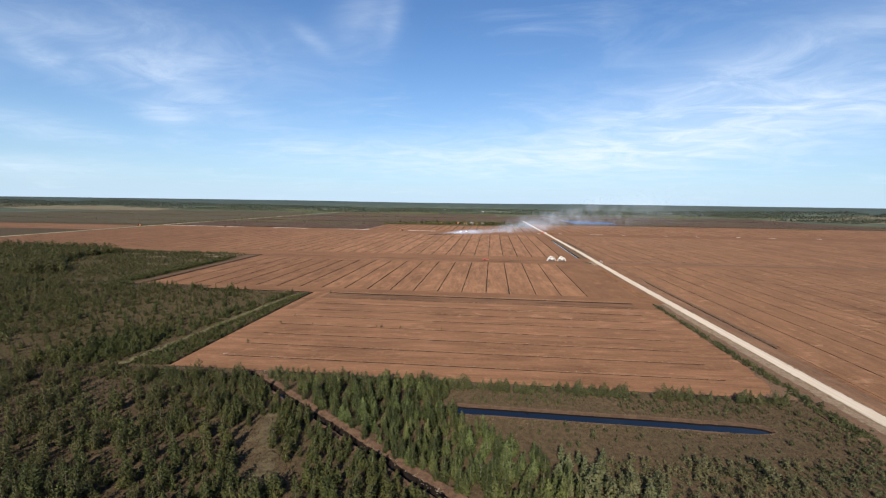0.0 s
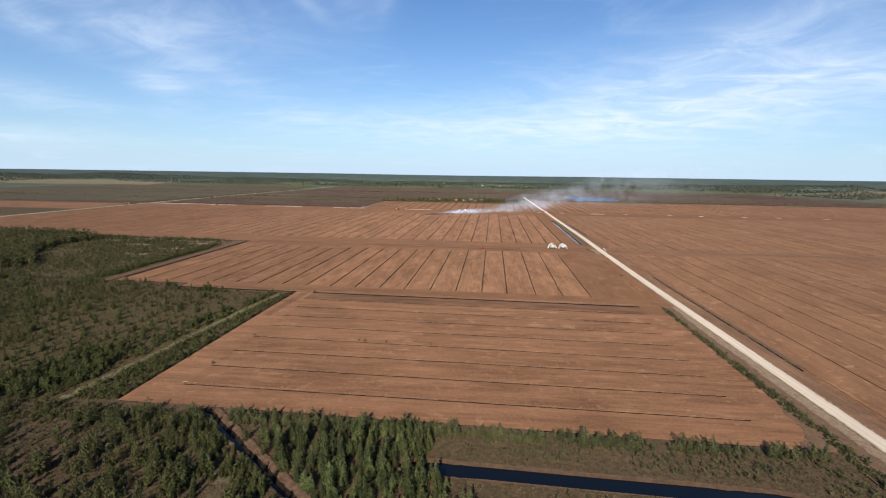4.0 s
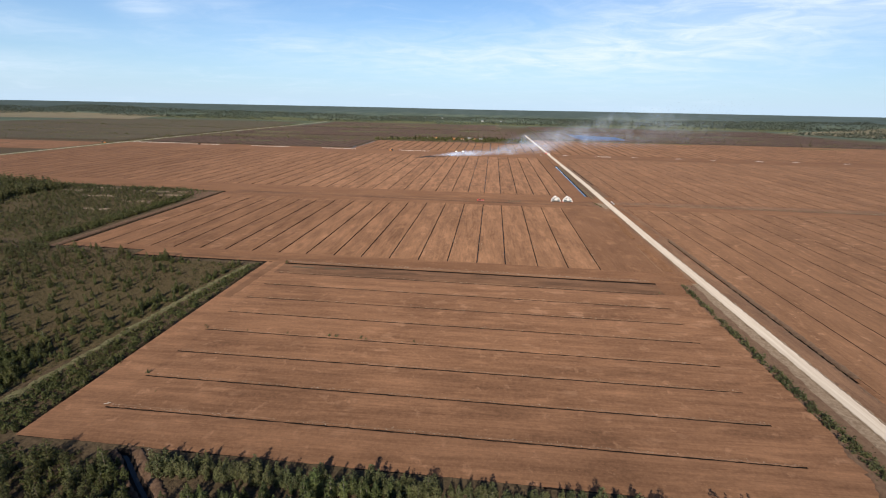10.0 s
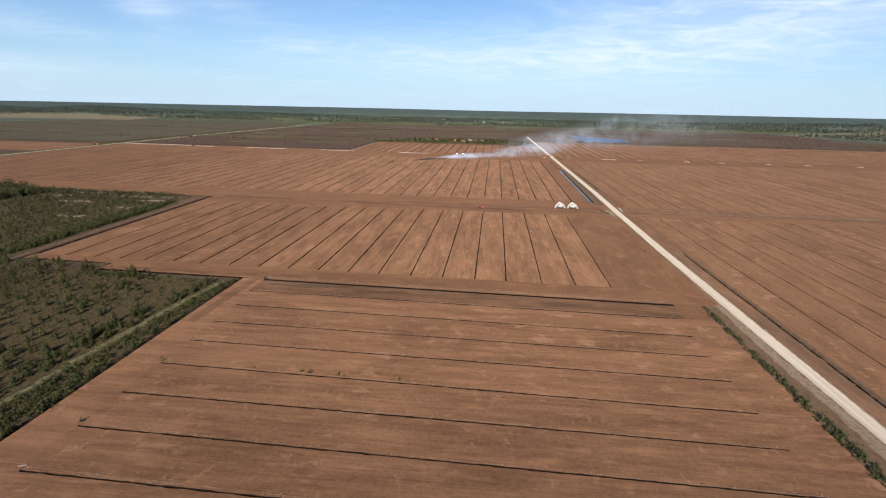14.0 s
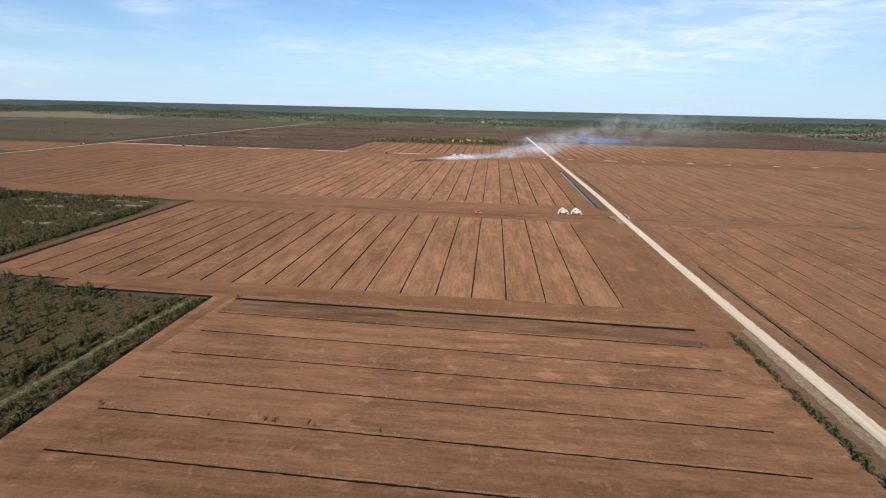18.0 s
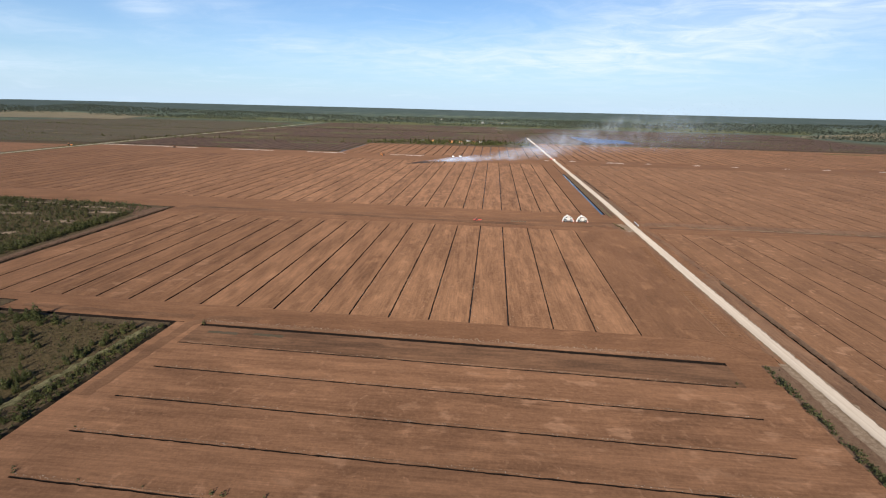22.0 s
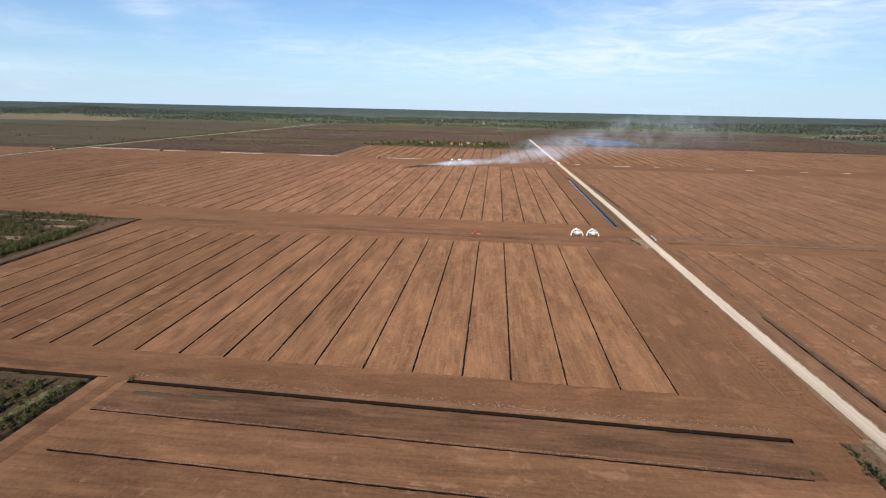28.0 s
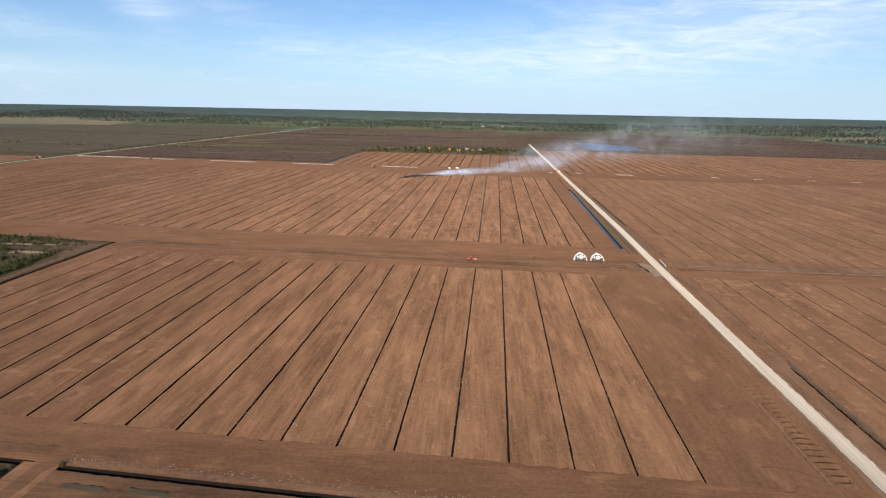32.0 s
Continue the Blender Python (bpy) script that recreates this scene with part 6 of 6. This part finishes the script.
def plume(name, label, line, seed, mat, layers=2):
    """Drifting smoke: billowing curtains that widen and rise along the wind."""
    r = np.random.default_rng(seed)
    top = tagged(new(name), label, "smoke")
    for lay in range(layers):
        n, k = 60, 14
        t = np.linspace(0, 1, n)
        L = np.array(line, float)
        s = np.linspace(0, 1, len(L))
        cx, cy, lo, hi = (np.interp(t, s, L[:, i]) for i in range(4))
        w = np.linspace(0, 1, k)
        X = np.repeat(cx[:, None], k, 1) + 6 * (lay - 0.5) * t[:, None]
        Y = np.repeat(cy[:, None], k, 1) + (8 * np.sin(t * 9 + lay * 2)[:, None] * t[:, None] + (w[None] - 0.5) * 14 * t[:, None] + 5 * np.sin(w[None] * 5 + t[:, None] * 14 + lay))
        Z = lo[:, None] + (hi - lo)[:, None] * w[None] + 2.0 * np.sin(t * 17 + lay * 1.7)[:, None] * t[:, None]
        me = mesh_of("curtain", np.stack([X, Y, Z], -1).reshape(-1, 3), grid_faces(n, k), mat, True)
        uvl = me.uv_layers.new(name="UVMap")
        vi = np.empty(len(me.loops), np.int32)
        me.loops.foreach_get("vertex_index", vi)
        U = np.stack([np.repeat(t[:, None], k, 1).ravel(), np.tile(w, n)], -1)
        uvl.data.foreach_set("uv", U[vi].astype(np.float32).ravel())
        ob = part("smoke_veil", me, top)
        ob.visible_shadow = False
    return top


plume("smoke_plume", "thin white smoke drifting low from burning peat", [(-130, 640, 0.2, 3), (-80, 660, 0.2, 9), (-20, 690, 0.5, 16), (50, 715, 1, 26), (110, 745, 2, 42), (160, 775, 6, 58), (200, 800, 14, 66)], 3, M_SMOKE)
plume("smoke_haze", "faint bluish smoke haze beyond the road", [(20, 780, 0.5, 30), (140, 830, 1, 60), (300, 880, 3, 100), (480, 930, 5, 125), (700, 990, 8, 140)], 5, M_HAZE, 2)
quad_patch("scorched_patch", "blackened burnt peat where the smoke starts", [(-152, 614), (-126, 634), (-84, 668), (-132, 660)], M_SCORCH, 0.45, 14, 5, "field")


# ---- small things near the flight line ----
def one_bush(x, y, h, seed, label):
    wood, crown = tree_shape("bush", seed, 160, 3)
    top = tagged(new("bush"), label, "bush", "bushes in the near field")
    part("stem", mesh_of("stem", wood[0], wood[1], M_BARK), top)
    me = mesh_of("crown", crown[0], crown[1], M_WILLOW, True)
    me.normals_split_custom_set_from_vertices(crown[2].astype(np.float32))
    part("crown", me, top)
    h *= 0.8
    top.matrix_world = Matrix.Translation((x, y, -0.1)) @ Matrix.Diagonal((h, h, h, 1))


for i, (x, y, h) in enumerate(((-141, -109.6, 1.6), (-142, -148.5, 2.2), (-142.7, -108, 1.2), (-121.4, -110.3, 1.0), (-102.4, -110.6, 1.1), (-83, -111, 2.0), (-79.6, -111.3, 2.1), (-68.4, -111.6, 1.9), (-66, -112, 1.3), (-44.5, -112.2, 1.6), (-131, -160, 1.0), (85.5, -38.5, 1.6), (-140, -90, 1.0), (30, -135.5, 1.0))):
    one_bush(x, y, h, 500 + i, "small green bush growing at a drain in the peat")


one_bush(-141.6, -15.4, 2.6, 530, "dark brushwood heap at the end of the cross drain")


def debris(name, label, lines, count, size, spread, seed):
    """Bleached root and branch bits thrown out beside the drains."""
    r = np.random.default_rng(seed)
    pcs = []
    per = count // len(lines)
    for (u0, v0, u1, v1) in lines:
        for t in r.beta(0.9, 0.9, per):
            away = (abs(r.normal(0, spread)) + 0.5) * (1 if u1 - u0 > v1 - v0 or r.uniform() < 0.5 else -1)
            u, v = u0 + (u1 - u0) * t, v0 + (v1 - v0) * t
            u, v = (u + r.normal(0, 0.4), v + away) if u1 - u0 > v1 - v0 else (u + away, v)
            x, y = uv(u, v)
            a, ln, z = r.uniform(0, 6.28), size * r.lognormal(0, 0.5), 0.06
            d = np.array([math.cos(a), math.sin(a), r.uniform(-0.1, 0.35)]) * ln
            pcs.append(tube((x - d[0], y - d[1], z), (x + d[0], y + d[1], z + abs(d[2]) + 0.05), size * 0.28, size * 0.16, 4))
    v, f = join(pcs)
    return plain_stuff(name, label, "debris", v, f, M_ROOT)


debris("drain_debris", "bleached root bits thrown out along the near drains", [(-138, c[0], 84, c[1]) for c in F1[1:-1]], 1900, 0.17, 0.6, 61)
debris("cross_drain_debris", "pale roots and stumps along the cross drain", [(-142, -18.2, 86, -18.7)], 1100, 0.21, 1.6, 62)
debris("middle_debris", "pale root bits along the drains of the middle field", [(61.5 - S * k, 2, 61.5 - S * k, 60) for k in range(9)], 260, 0.22, 0.5, 63)
debris("bank_rubble", "torn roots and clods on the dug bank", [(-113.5, -191.5, -62, -236), (-62, -236, -18, -275)], 220, 0.2, 1.6, 65)
debris("culvert_debris", "pale rubble beside the road culvert", [(110, 198, 116, 212)], 130, 0.3, 3.0, 64)

tagged(new("fallen_log", mesh_of("fallen_log", *join([tube(uv(-140.5, -172.6) + (0.1,), uv(-138.4, -171.8) + (0.3,), 0.16, 0.1, 8), tube(uv(-139.5, -172.2) + (0.2,), uv(-139.3, -171.6) + (0.6,), 0.06, 0.03, 5)]), M_ROOT)), "pale weathered log lying at the drain's end", "log")


def scrape(name, label, x0, y0, x1, y1, width, seed):
    """A shallow dug strip with cross ridges left by an excavator bucket."""
    r = np.random.default_rng(seed)
    L = math.hypot(x1 - x0, y1 - y0)
    n, k = int(L / 0.5), 9
    t = np.linspace(0, 1, n)
    w = np.linspace(-0.5, 0.5, k)
    dx, dy = (x1 - x0) / L, (y1 - y0) / L
    ww = width * (0.75 + 0.25 * np.sin(t * 9 + seed))[:, None]
    X = x0 + (x1 - x0) * t[:, None] + dy * w[None] * ww
    Y = y0 + (y1 - y0) * t[:, None] - dx * w[None] * ww + 0.5 * np.abs(w[None])
    ridge = np.sin(t * L * 6.28318 / 3.0 + r.normal(0, 0.12, n))[:, None] + 0.12 * r.normal(0, 1, (n, k))
    Z = 0.44 + 0.46 * ridge * (1 - (2 * w[None]) ** 2) - 0.44 * (2 * w[None]) ** 4
    me = mesh_of(name, np.stack([X, Y, Z], -1).reshape(-1, 3), grid_faces(n, k), (M_BARE, M_DAMP), True, np.where((ridge[:-1, :-1] + r.normal(0, 0.35, (n - 1, k - 1)) < -0.05) & (np.abs(w[None, :-1] + 0.06) < r.uniform(0.22, 0.46, (n - 1, 1))), 1, 0).ravel())
    return tagged(new(name, me), label, "soil scrape", kind="structure")


scrape("soil_scrape", "ridged strip of dug peat beside the road", 105.0, 60, 105.2, 1, 10.0, 1)
ribbon("scrape_rim", "pale crumbly rim beside the dug strip", [(102.0, 61), (100.6, 44), (100.2, 22), (100.4, 2)], 0.8, M_DUG, 0.08, 0.25, 0.1, 0.8, "bank", 0.25)
scrape("soil_scrape_far", "farther ridged strip of dug peat beside the road", 108.6, 150, 105.0, 78, 7.5, 2)


def crate(x, y, turn):
    """A small slatted wooden crate."""
    top = tagged(new("crate"), "small weathered wooden crate on the turning strip", "crate", "crates on the turning strip")
    box_part("base", (-0.6, 0.6, -0.5, 0.5, 0.05, 0.2), M_BARK, top, 0.02)
    for i in range(3):
        z = 0.25 + 0.25 * i
        for sy in (-0.5, 0.5):
            box_part("slat", (-0.6, 0.6, sy - 0.03, sy + 0.03, z, z + 0.18), M_BARK, top, 0.0)
        for sx in (-0.58, 0.58):
            box_part("slat", (sx - 0.03, sx + 0.03, -0.47, 0.47, z, z + 0.18), M_BARK, top, 0.0)
    top.matrix_world = pose(x, y, 0, 0, 0, turn)


for i in range(6):
    crate(13.0 + 2.4 * i, 217.4 - 0.3 * (i % 3), 13 * i)
